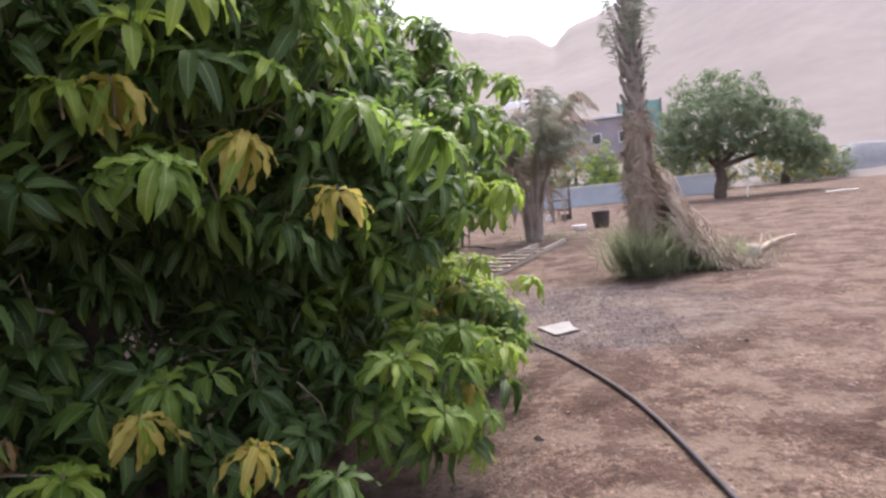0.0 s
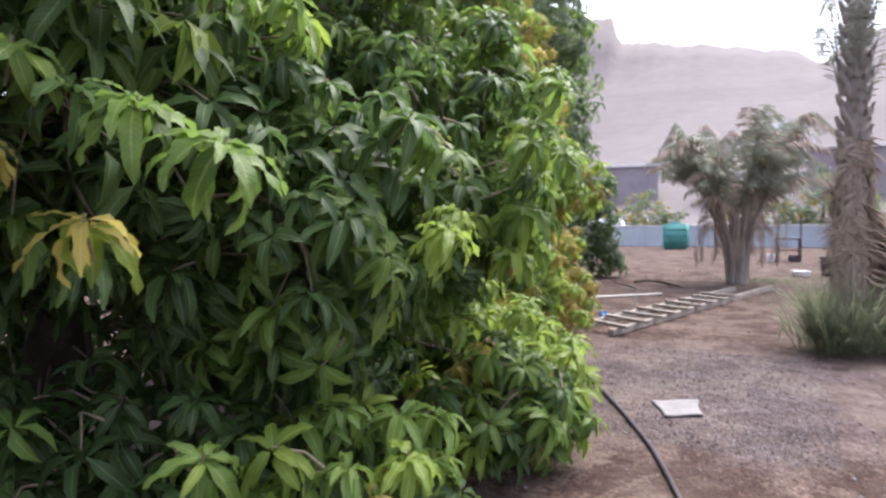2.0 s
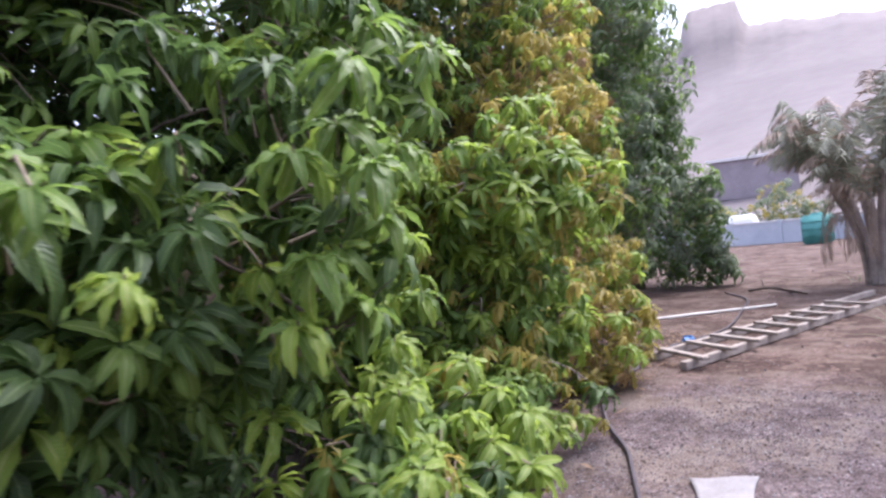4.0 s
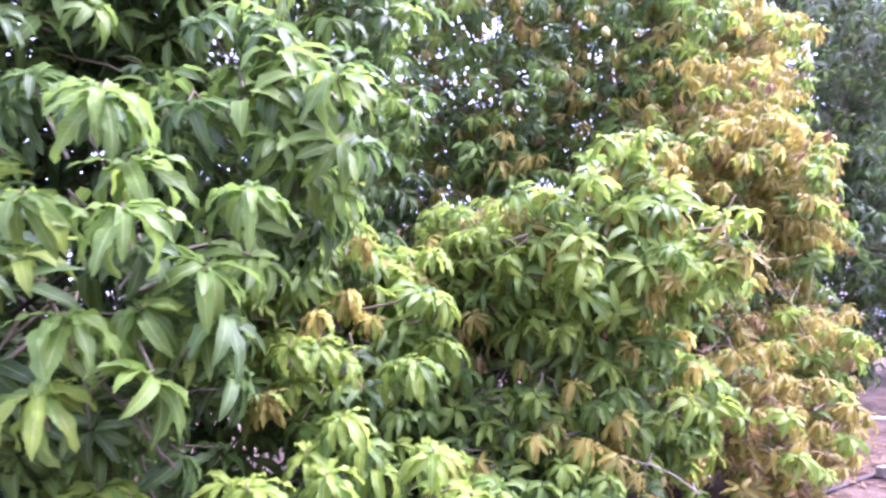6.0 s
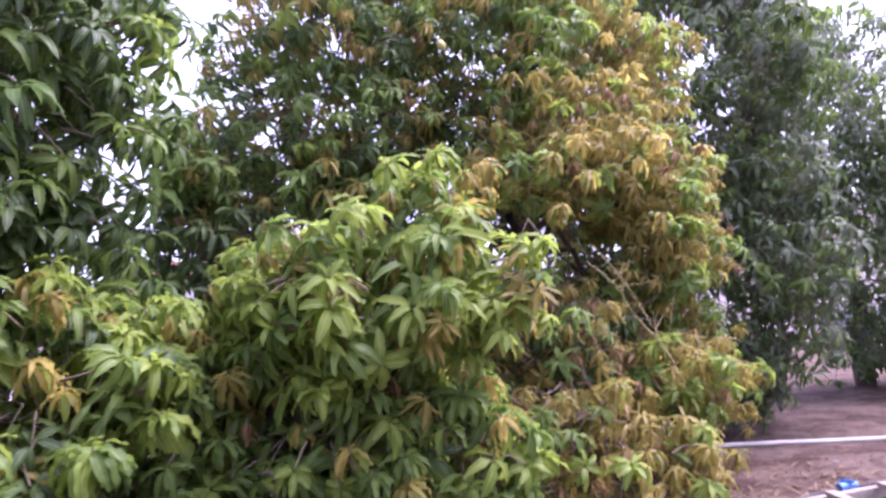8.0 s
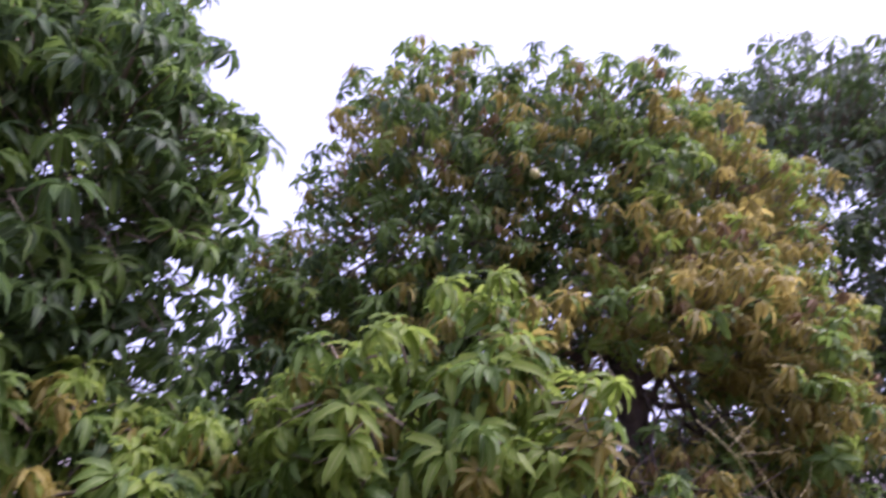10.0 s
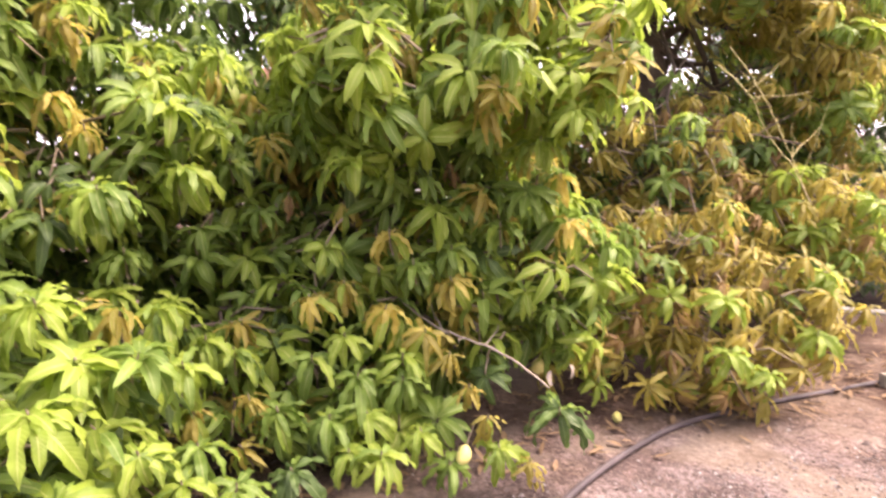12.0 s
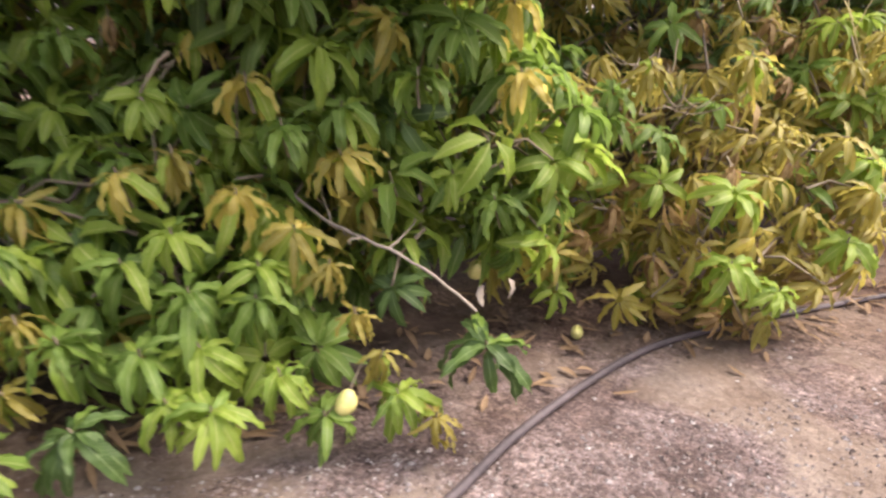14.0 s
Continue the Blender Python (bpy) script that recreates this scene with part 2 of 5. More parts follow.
BANK = surface("blue_grey_gravel", (0.120, 0.122, 0.138), (0.185, 0.185, 0.200), 0.5, 0.95, 0.5, 0.05, fine=5.0)
BRICKISH = surface("red_clay_plaster", (0.25, 0.13, 0.09), (0.38, 0.22, 0.16), 1.0, 0.9, 0.3, 0.01)
# teal lightened to stand in for the haze before the tank
TEAL = surface("teal_plastic", (0.06, 0.22, 0.195), (0.11, 0.31, 0.275), 2.0, 0.5, 0.05, 0.003)
NET = surface("green_shade_net", (0.13, 0.23, 0.205), (0.20, 0.31, 0.28), 2.0, 0.9, 0.2, 0.01)
DARKMETAL = surface("rusty_dark_metal", (0.045, 0.04, 0.045), (0.12, 0.10, 0.10), 12.0, 0.6, 0.2, 0.003, 0.5)
WHITE = surface("white_paint", (0.72, 0.72, 0.72), (0.84, 0.84, 0.84), 3.0, 0.5, 0.05, 0.002)
BLUE = surface("blue_plastic", (0.04, 0.13, 0.34), (0.10, 0.26, 0.52), 9.0, 0.4, 0.1, 0.002)
MANGO = surface("mango_skin", (0.33, 0.37, 0.11), (0.60, 0.50, 0.20), 14.0, 0.4, 0.1, 0.002)
POLEMAT = surface("pale_pole", (0.52, 0.48, 0.42), (0.72, 0.68, 0.60), 4.0, 0.7, 0.15, 0.003)


# ---- mesh helpers ----
def mesh_of(name, verts, faces, mats, index=None, uv=None, smooth=True):
    me = bpy.data.meshes.new(name)
    verts, faces = np.asarray(verts, np.float32), np.asarray(faces, np.int32)
    k = faces.shape[1]
    me.vertices.add(len(verts))
    me.vertices.foreach_set("co", verts.ravel())
    me.loops.add(faces.size)
    me.loops.foreach_set("vertex_index", faces.ravel())
    me.polygons.add(len(faces))
    me.polygons.foreach_set("loop_start", np.arange(0, faces.size, k, dtype=np.int32))
    if index is not None:
        me.polygons.foreach_set("material_index", np.asarray(index, np.int32))
    me.polygons.foreach_set("use_smooth", np.full(len(faces), smooth))
    if uv is not None:
        me.uv_layers.new(name="UVMap").data.foreach_set("uv", np.asarray(uv, np.float32)[faces.ravel()].ravel())
    for m in mats:
        me.materials.append(m)
    me.update(calc_edges=True)
    me.validate()
    return me


def part(name, data, parent, label="", matrix=None):
    ob = new(name, data)
    ob.parent = parent
    if matrix is not None:
        ob.matrix_basis = matrix
    return tagged(ob, label) if label else ob


def thing(name, label, category, group="", at=(0, 0, 0), data=None, kind=""):
    ob = new(name, data)
    ob.location = at
    return tagged(ob, label, category, group, kind)


def bm_mesh(name, bm, mat, smooth=False):
    me = bpy.data.meshes.new(name)
    bm.normal_update()
    bm.to_mesh(me)
    bm.free()
    me.materials.append(mat)
    if smooth:
        me.polygons.foreach_set("use_smooth", [True] * len(me.polygons))
    return me


def box_mesh(name, size, mat, at=(0, 0, 0), bevel=0.01, turn=None):
    bm = bmesh.new()
    bmesh.ops.create_cube(bm, size=1.0, matrix=Matrix.Diagonal((*size, 1)))
    if bevel:
        bmesh.ops.bevel(bm, geom=bm.edges[:], offset=bevel, segments=2, affect="EDGES")
    bmesh.ops.transform(bm, matrix=Matrix.Translation(at) @ (turn or Matrix()), verts=bm.verts)
    return bm_mesh(name, bm, mat)


def tube_arrays(points, radii, sides=8, rough=0.0, rng=None):
    """Vertices and quads of a tube along points."""
    p = np.asarray(points, float)
    r = np.asarray(radii, float) * np.ones(len(p))
    d = np.gradient(p, axis=0)
    d /= np.linalg.norm(d, axis=1, keepdims=True) + 1e-9
    ref = np.where(np.abs(d[:, 2:3]) > 0.9, [[1.0, 0, 0]], [[0, 0, 1.0]])
    u = np.cross(d, ref)
    u /= np.linalg.norm(u, axis=1, keepdims=True) + 1e-9
    w = np.cross(d, u)
    a = np.linspace(0, 2 * np.pi, sides, endpoint=False)
    rad = r[:, None] * np.ones((1, sides))
    if rough and rng is not None:
        rad *= 1 + rng.normal(0, rough, rad.shape)
    v = p[:, None] + rad[..., None] * (np.cos(a)[None, :, None] * u[:, None] + np.sin(a)[None, :, None] * w[:, None])
    i, j = np.meshgrid(np.arange(len(p) - 1), np.arange(sides), indexing="ij")
    k = (j + 1) % sides
    f = np.stack([i * sides + j, i * sides + k, (i + 1) * sides + k, (i + 1) * sides + j], -1).reshape(-1, 4)
    return v.reshape(-1, 3), f


def tube_mesh(name, points, radii, mat, sides=8, rough=0.0, rng=None):
    v, f = tube_arrays(points, radii, sides, rough, rng)
    return mesh_of(name, v, f, [mat])


def joined(items):
    """Joins (vertices, faces) pairs."""
    vs, fs, n = [], [], 0
    for v, f in items:
        vs.append(v)
        fs.append(np.asarray(f) + n)
        n += len(v)
    return np.concatenate(vs), np.concatenate(fs)


def bent(a, b, sag, n, rng, wob=0.04):
    """A crooked line from a to b."""
    a, b = np.asarray(a, float), np.asarray(b, float)
    s = np.linspace(0, 1, n)[:, None]
    p = a + (b - a) * s
    p[:, 2:] += sag * np.sin(np.pi * s)
    off = rng.normal(0, wob, (n, 3)) * np.sin(np.pi * s)
    return p + off


# ---- leaves ----
def blade(rng, length, width, rise, bend, seg, wave=0.0, fold=0.25, side=0.0):
    """One leaf from the origin along +x: rows of left, rib and right vertices, and its uv."""
    v = np.linspace(0, 1, seg + 1)
    ang = radians(rise) - radians(bend) * v ** 0.6
    step = np.stack([np.cos(ang), np.zeros_like(v), np.sin(ang)], -1) * length / seg
    rib = np.concatenate([[[0, 0, 0]], np.cumsum((step[1:] + step[:-1]) / 2, 0)])
    rib[:, 1] += side * length * v ** 2
    wide = np.clip(v ** 0.55 * (1 - v) ** 0.75 * 2.42, 0.05, 1) * width / 2
    wide[-1] = width * 0.015
    up = np.stack([-np.sin(ang), np.zeros_like(v), np.cos(ang)], -1)
    ph = rng.uniform(0, 6.28)
    rows = []
    for s in (-1, 0, 1):
        lift = abs(s) * wide * fold + (wave * np.sin(v * 17 + ph + s) * (wide > width * 0.15) * abs(s))
        rows.append(rib + np.array([0, 1, 0]) * (s * wide)[:, None] + up * lift[:, None])
    vert = np.stack(rows, 1).reshape(-1, 3)
    uv = np.stack([np.tile([0, 0.5, 1.0], seg + 1), np.repeat(v, 3)], -1)
    face = []
    for i in range(seg):
        for j in (0, 1):
            face.append((3 * i + j, 3 * i + j + 1, 3 * i + j + 4, 3 * i + j + 3))
    return vert, np.array(face), uv


def turned_z(v, a):
    c, s = math.cos(a), math.sin(a)
    return v @ np.array([[c, s, 0], [-s, c, 0], [0, 0, 1]])


LOOKS = {  # rise from, to; bend from, to; length, width; leaves
    "D": (-5, 62, 88, 118, 0.205, 0.046, 15),
    "G": (-2, 62, 88, 118, 0.205, 0.046, 15),
    "L": (-2, 62, 86, 116, 0.200, 0.047, 15),
    "O": (-50, 38, 50, 100, 0.180, 0.029, 16),
    "Y": (-10, 45, 95, 130, 0.205, 0.043, 14),
    "B": (-75, 0, 35, 85, 0.150, 0.030, 12),
    "H": (-15, 58, 80, 110, 0.205, 0.048, 13),
}


def leaf_turns(kind, rng, leaves):
    """For each leaf of a cluster, oldest and lowest first: azimuth, rise, bend, length and width."""
    lo, hi, b0, b1, length, width, _ = LOOKS[kind]
    out = []
    for i in range(leaves - int(rng.integers(0, 3))):
        q = (i + rng.uniform(0, 0.5)) / leaves
        rise = lo + (hi - lo) * q ** 1.1 + rng.normal(0, 8) - (25 if rng.random() < 0.12 else 0)
        out.append((i * 2.39996 + rng.normal(0, 0.22), rise, rng.uniform(b0, b1) * (1 - 0.2 * q),
                    length * rng.uniform(0.78, 1.12) * (1 - 0.4 * q * q), width * rng.uniform(0.85, 1.12)))
    return out


def rosette(kind, rng, leaves, seg, wave):
    vs, fs, us, n = [], [], [], 0
    for az, rise, bend, length, width in leaf_turns(kind, rng, leaves):
        v, f, u = blade(rng, length, width, rise, bend, seg, wave, rng.uniform(0.15, 0.6), rng.normal(0, 0.07))
        roll = rng.normal(0, 0.22)
        v = v @ np.array([[1, 0, 0], [0, math.cos(roll), math.sin(roll)], [0, -math.sin(roll), math.cos(roll)]])
        v = turned_z(v + [0.012, 0, 0], az)
        v[:, 2] -= rng.uniform(0, 0.035)
        vs.append(v), fs.append(f + n), us.append(u)
        n += len(v)
    return np.concatenate(vs), np.concatenate(fs), np.concatenate(us)


leaf_rng = np.random.default_rng(7)
FINE = {k: [rosette(k, leaf_rng, LOOKS[k][6], 7, 0.005) for _ in range(5)] for k in LOOKS}
COARSE = {k: [rosette(k, leaf_rng, LOOKS[k][6] - 7, 3, 0.0) for _ in range(5)] for k in LOOKS}
PLAIN = {k: [rosette(k, leaf_rng, LOOKS[k][6] - 2, 4, 0.002) for _ in range(5)] for k in LOOKS}
CLUSTER_MESH = {k: [mesh_of("leafy_sprig", v, f, [LEAF[k]], None, u) for v, f, u in FINE[k]] for k in LOOKS}
LEAF_MESH = {k: [] for k in LOOKS}
for k in LOOKS:
    for n in range(5):
        v, f, u = blade(leaf_rng, 1.0, LOOKS[k][5] / LOOKS[k][4] * (0.9 + 0.05 * n), 0, (LOOKS[k][2] + LOOKS[k][3]) / 2 + 8 * (n - 2), 10, 0.042, 0.15 + 0.08 * n, 0.06 * (n - 2))
        LEAF_MESH[k].append(mesh_of("leaf", v, f, [LEAF[k]], None, u))
TWIG_STUB = tube_mesh("leafy_sprig", [(0, 0, -0.11), (0.004, 0.002, -0.05), (0, 0, 0.012)], [0.0045, 0.0042, 0.003], TWIG, 6)


def frame_from(axis, spin):
    """A turn whose z lies along axis, spun round it."""
    z = np.asarray(axis, float)
    z = z / (np.linalg.norm(z) + 1e-9)
    x = np.cross((0.0, 1.0, 0.0) if abs(z[1]) < 0.9 else (1.0, 0.0, 0.0), z)
    x /= np.linalg.norm(x)
    y = np.cross(z, x)
    c, s = math.cos(spin), math.sin(spin)
    return np.stack([c * x + s * y, -s * x + c * y, z], 1)


def matrix_of(turn, place, size):
    m = Matrix.Identity(4)
    for i in range(3):
        for j in range(3):
            m[i][j] = float(turn[i, j] * size)
        m[i][3] = float(place[i])
    return m


def hero_cluster(tree, base, place, kind, size, rng, lean):
    """A leaf cluster whose leaves are pieces of their own."""
    turn = frame_from(np.array(lean) + rng.normal(0, 0.12, 3), rng.uniform(0, 6.28))
    stub = part("leafy_sprig", TWIG_STUB, tree, matrix=matrix_of(turn, np.subtract(place, base), 1.0))
    for i, (az, rise, bend, length, width) in enumerate(leaf_turns(kind, rng, LOOKS[kind][6] + 2)):
        m = pose(0.004 * math.cos(az), 0.004 * math.sin(az), -rng.uniform(0, 0.03), 0, 0, math.degrees(az)) @ pose(0, 0, 0, rng.normal(0, 12), -rise, 0)
        k = "L" if kind == "Y" and i < 3 else kind if rng.random() < 0.88 else {"Y": "O", "O": "L", "L": "G", "G": "L", "D": "G", "B": "O", "H": "G"}[kind]
        part("leaf", LEAF_MESH[k][rng.integers(5)], stub, matrix=m @ Matrix.Scale(length * size, 4))


def apart(points, gap):
    """Picks points, in order, that keep a gap from one another."""
    cells, keep = {}, []
    for i, p in enumerate(points):
        key = tuple((p // gap).astype(int))
        near = (cells.get((key[0] + a, key[1] + b, key[2] + c), ()) for a in (-1, 0, 1) for b in (-1, 0, 1) for c in (-1, 0, 1))
        if all(((points[j] - p) ** 2).sum() > gap * gap for cell in near for j in cell):
            cells.setdefault(key, []).append(i)
            keep.append(i)
    return keep


def crown_points(lobes, density, rng, keep_off=(), back=0.5, low=0.10, open_to=(2.2, 5.9, 1.5), gap=0.0, hollows=()):
    """Cluster places, outward normals, lobe numbers and whether each sits on the skin or inside, over many lobes."""
    out = []
    for n, (c, r, *_) in enumerate(lobes):
        c, r = np.array(c, float), np.array(r, float)
        area = 4 * np.pi * (((r[0] * r[1]) ** 1.6 + (r[0] * r[2]) ** 1.6 + (r[1] * r[2]) ** 1.6) / 3) ** (1 / 1.6)
        d = rng.normal(0, 1, (int(area * density * (0.6 if _[0] in (DEEP_SHADE, INNER) else 1.0)), 3))
        d /= np.linalg.norm(d, axis=1, keepdims=True)
        skin = rng.random(len(d)) < 0.58
        depth = np.where(skin, rng.normal(1.0, 0.07, len(d)), rng.uniform(0.5, 0.88, len(d)))
        bulge = 1 + 0.13 * np.sin(d[:, 0] * 7 + n) * np.sin(d[:, 1] * 6 + 2 * n) + 0.10 * np.sin(d[:, 2] * 9 + 3 * n)
        p = c + d * r * np.minimum(depth * bulge, 1.2)[:, None]
        ok = (p[:, 2] > low) & ((d[:, 0] > -0.35) | (rng.random(len(d)) < back))
        for m, (c2, r2, *_) in enumerate(lobes):
            if m != n:
                ok &= np.linalg.norm((p - np.array(c2)) / np.array(r2), axis=1) > 0.72
        for q in keep_off:
            way = np.subtract(open_to, q)
            way /= np.linalg.norm(way)
            along = np.clip((p - np.array(q)) @ way, 0.0, 0.85)
            ok &= np.linalg.norm(p - np.array(q) - along[:, None] * way, axis=1) > 0.15
        for c2, r2 in hollows:  # bare room round a trunk or between tiers
            ok &= np.linalg.norm((p - np.array(c2)) / np.array(r2), axis=1) > 1.0
        nrm = d / r
        nrm /= np.linalg.norm(nrm, axis=1, keepdims=True)
        out.append(np.c_[p, nrm, np.full(len(p), n), skin][ok])
    out = np.concatenate(out)
    if gap:
        skin = out[:, 7] > 0.5
        outer = out[skin]
        out = np.concatenate([outer[apart(outer[:, :3], gap)], out[~skin]])
    return out


def mango_tree(base, height, lobes, density, heroes, label, seed, group, singles=300, size=1.0, back=0.5, droop=0.0, open_to=(2.2, 5.9, 1.5), far=False, clear=(), gap=0.12, hollows=()):
    """Trunk, limbs, twigs, a crown of leaf clusters over lobes (centre, radii, colours), and placed clusters."""
    rng = np.random.default_rng(seed)
    root = thing("mango_tree", label, "tree", group, base)
    b = np.array(base, float)
    top = b + (0, 0, height)
    line = bent(b - (0, 0, 0.1), top, 0, 7, rng, 0.06)
    part("trunk", tube_mesh("trunk", line - b, np.linspace(0.15, 0.07, 7) * (height / 1.6) ** 0.4, BARK, 12, 0.06, rng), root)
    twigs = []
    for c, r, *_ in lobes:
        start = line[rng.integers(3, 7)]
        end = np.array(c) + np.array([-0.1, 0, 0.1])
        limb = bent(start, end, 0.12, 9, rng, 0.09)
        part("limb", tube_mesh("limb", limb - b, np.linspace(0.042, 0.006, 9) * min(1.0, height / 2.0, 1.1 * float(np.mean(r))), BARK, 8, 0.05, rng), root)
    pts = crown_points(lobes, density, rng, [h[:3] for h in heroes] + list(clear), back, 0.10, open_to, gap, hollows)
    probs = [lobe[2] for lobe in lobes]
    kinds = np.array([rng.choice(list(probs[int(n)]), p=np.array(list(probs[int(n)].values())) / sum(probs[int(n)].values())) for n in pts[:, 6]])
    order = np.argsort(-pts[:, 0] - 2.0 * pts[:, 7])
    single = set(order[:singles].tolist())
    vs, fs, us, idx, n = [], [], [], [], 0
    keys = list(LOOKS)
    for i, row in enumerate(pts):
        p, nrm = row[:3], row[3:6]
        axis = nrm * 0.55 + np.array([0, 0, 0.85 - droop]) + rng.normal(0, 0.20, 3)
        turn = frame_from(axis, rng.uniform(0, 6.28))
        s = size * rng.uniform(0.75, 1.12)
        k = kinds[i]
        if i in single:
            part("leafy_sprig", CLUSTER_MESH[k][rng.integers(5)], root, matrix=matrix_of(turn, p - b, s))
        else:
            inner = far or nrm[0] < 0.0 or row[7] < 0.5 or probs[int(row[6])] in (DEEP_SHADE, INNER)
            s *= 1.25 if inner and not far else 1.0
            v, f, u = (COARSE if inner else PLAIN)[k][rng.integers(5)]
            vs.append((v * s) @ turn.T + (p - b)), fs.append(f + n), us.append(u), idx.append(np.full(len(f), keys.index(k)))
            n += len(v)
        if rng.random() < 0.6:
            c = np.array(lobes[int(row[6])][0])
            inner = c + (p - c) * rng.uniform(0.45, 0.7) + rng.normal(0, 0.06, 3)
            twigs.append(tube_arrays(bent(inner, p, 0.03, 3, rng, 0.03) - b, [0.009, 0.006, 0.004], 3))
    tagged(part("crown", mesh_of("crown", np.concatenate(vs), np.concatenate(fs), [LEAF[k] for k in keys], np.concatenate(idx), np.concatenate(us)), root), kind="stuff")
    tv, tf = joined(twigs)
    tagged(part("twig_growth", mesh_of("twig_growth", tv, tf, [TWIG]), root), kind="stuff")
    for x, y, z, kind, s in heroes:
        hero_cluster(root, b, (x, y, z), kind, s, rng, (0.28, -0.12, 0.90 - droop))
    return root


# ---- ground ----
def spread(lo, hi, step, far, grow=1.22):
    line = list(np.arange(lo, hi, step))
    d = step
    while line[-1] < far:
        d *= grow
        line.append(line[-1] + d)
    d = step
    while line[0] > -far:
        d *= grow
        line.insert(0, line[0] - d)
    return np.array(line)


def ground_height(x, y):
    h = 0.010 * noise.noise((x * 0.9, y * 0.9, 0)) + 0.006 * noise.noise((x * 3.1, y * 3.1, 5))
    return h if abs(x) < 60 and abs(y) < 60 else 0.0


gx, gy = spread(-5, 6, 0.14, 1600), spread(0, 14, 0.14, 1600)
gv = np.array([(x, y, ground_height(x, y)) for y in gy for x in gx])
nx = len(gx)
gf = np.array([(j * nx + i, j * nx + i + 1, (j + 1) * nx + i + 1, (j + 1) * nx + i) for j in range(len(gy) - 1) for i in range(nx - 1)])
tagged(new("ground", mesh_of("ground", gv, gf, [GROUND])), "dusty reddish-brown bare earth with gravel patches", "ground", kind="structure")


# ---- hills ----
def gauss(b, at, width, high):
    return high * math.exp(-((b - at) / width) ** 2)


RIDGE = [(-8, 14.6), (-5, 13.9), (-2.6, 12.9), (-1.2, 11.9), (0.6, 12.7), (3, 13.4), (6, 13.8), (9, 14.3), (13.5, 14.9), (18.0, 14.6),
         (20, 13.8), (22, 12.2), (26, 9.3), (32, 5.2)]


def ridge(b, fine=1.0):
    """The ridge's height in degrees over the horizon, by bearing to the left of +y."""
    e = 3.5 + gauss(b, 6, 22, 9.0) + gauss(b, -24, 15, 15.0) + gauss(b, -60, 30, 8.0)
    if fine and -8 < b < 32:
        e += fine * (float(np.interp(b, [p[0] for p in RIDGE], [p[1] for p in RIDGE])) - e)
    e += max(0.0, fine) ** 4 * float(np.interp(b, [13.7, 14.2, 16, 18, 18.6], [0, 1.9, 2.1, 2.0, 0]))
    return e + 0.35 * fine * noise.noise((b * 0.5, 0, 0)) + 0.18 * fine * noise.noise((b * 1.7, 0, 3))


def hill_height(b, r):
    s = min(max((r - 42) / 150, 0.0), 1.0)
    h = 192 * math.tan(radians(ridge(b, s ** 3))) * s ** 1.25
    rough = noise.fractal((math.sin(radians(b)) * r * 0.028, math.cos(radians(b)) * r * 0.028, 0), 0.9, 2.0, 4)
    return h + rough * 1.6 * s * (1 - 0.8 * s) - 0.3


hb = np.concatenate([np.arange(-180, -45, 2.0), np.arange(-45, 40, 0.4), np.arange(40, 180.01, 2.0)])
hr = np.array([40, 44, 48, 52, 57, 62, 68, 75, 83, 92, 102, 113, 125, 138, 152, 166, 180, 192, 215, 260])
hv = []
for b in hb:
    for r in hr:
        z = hill_height(b, min(r, 192)) - max(0, r - 192) * 0.5
        hv.append((-math.sin(radians(b)) * r, math.cos(radians(b)) * r, z))
m = len(hr)
hf = np.array([(i * m + j, (i + 1) * m + j, (i + 1) * m + j + 1, i * m + j + 1) for i in range(len(hb) - 1) for j in range(m - 1)])
tagged(new("hillside", mesh_of("hillside", hv, hf[:, ::-1], [ROCK])), "bare rocky hills with haze put into the rock tone", "hill", kind="structure")


# ---- mango trees ----
GREEN = {"D": 0.64, "G": 0.33, "L": 0.03}
MIXED = {"D": 0.36, "G": 0.42, "L": 0.17, "O": 0.05}
FRESH = {"G": 0.46, "L": 0.33, "D": 0.11, "O": 0.10}
PALE = {"G": 0.29, "L": 0.45, "O": 0.24, "Y": 0.02}
AUTUMN = {"O": 0.54, "L": 0.18, "G": 0.12, "Y": 0.06, "B": 0.10}
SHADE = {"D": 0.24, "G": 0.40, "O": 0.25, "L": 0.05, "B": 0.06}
# mostly dark leaves; the shade of crown hollows is put into leaf colour
DEEP_SHADE = {"D": 0.85, "G": 0.15}
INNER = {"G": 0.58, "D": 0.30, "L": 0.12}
# dark leaves mixed with H, whose colour holds the haze
HAZED = {"D": 0.5, "H": 0.35, "G": 0.15}
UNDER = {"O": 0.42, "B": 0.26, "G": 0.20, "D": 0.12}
HEM = {"O": 0.62, "B": 0.22, "G": 0.05, "L": 0.06, "Y": 0.05}

HEROES_GREEN = [
    (0.02, 2.22, 1.48, "Y", 1), (-0.22, 2.09, 1.68, "Y", 1), (-0.49, 1.85, 1.85, "Y", 1), (-0.59, 1.78, 1.85, "L", 0.8),
    (-0.31, 1.76, 1.60, "G", 1), (-0.13, 2.15, 1.90, "G", 1), (0.10, 2.31, 1.76, "G", 1.1), (0.33, 2.37, 1.65, "G", 1.1),
    (0.06, 2.51, 0.82, "G", 1), (0.26, 2.43, 0.63, "G", 0.9), (0.44, 2.96, 0.75, "L", 0.9), (-0.61, 1.93, 0.83, "Y", 1),
    (-0.33, 2.12, 0.65, "Y", 1), (-0.60, 2.07, 0.90, "G", 1), (-1.15, 1.97, 0.76, "B", 1), (0.02, 1.92, 0.63, "D", 0.9),
]
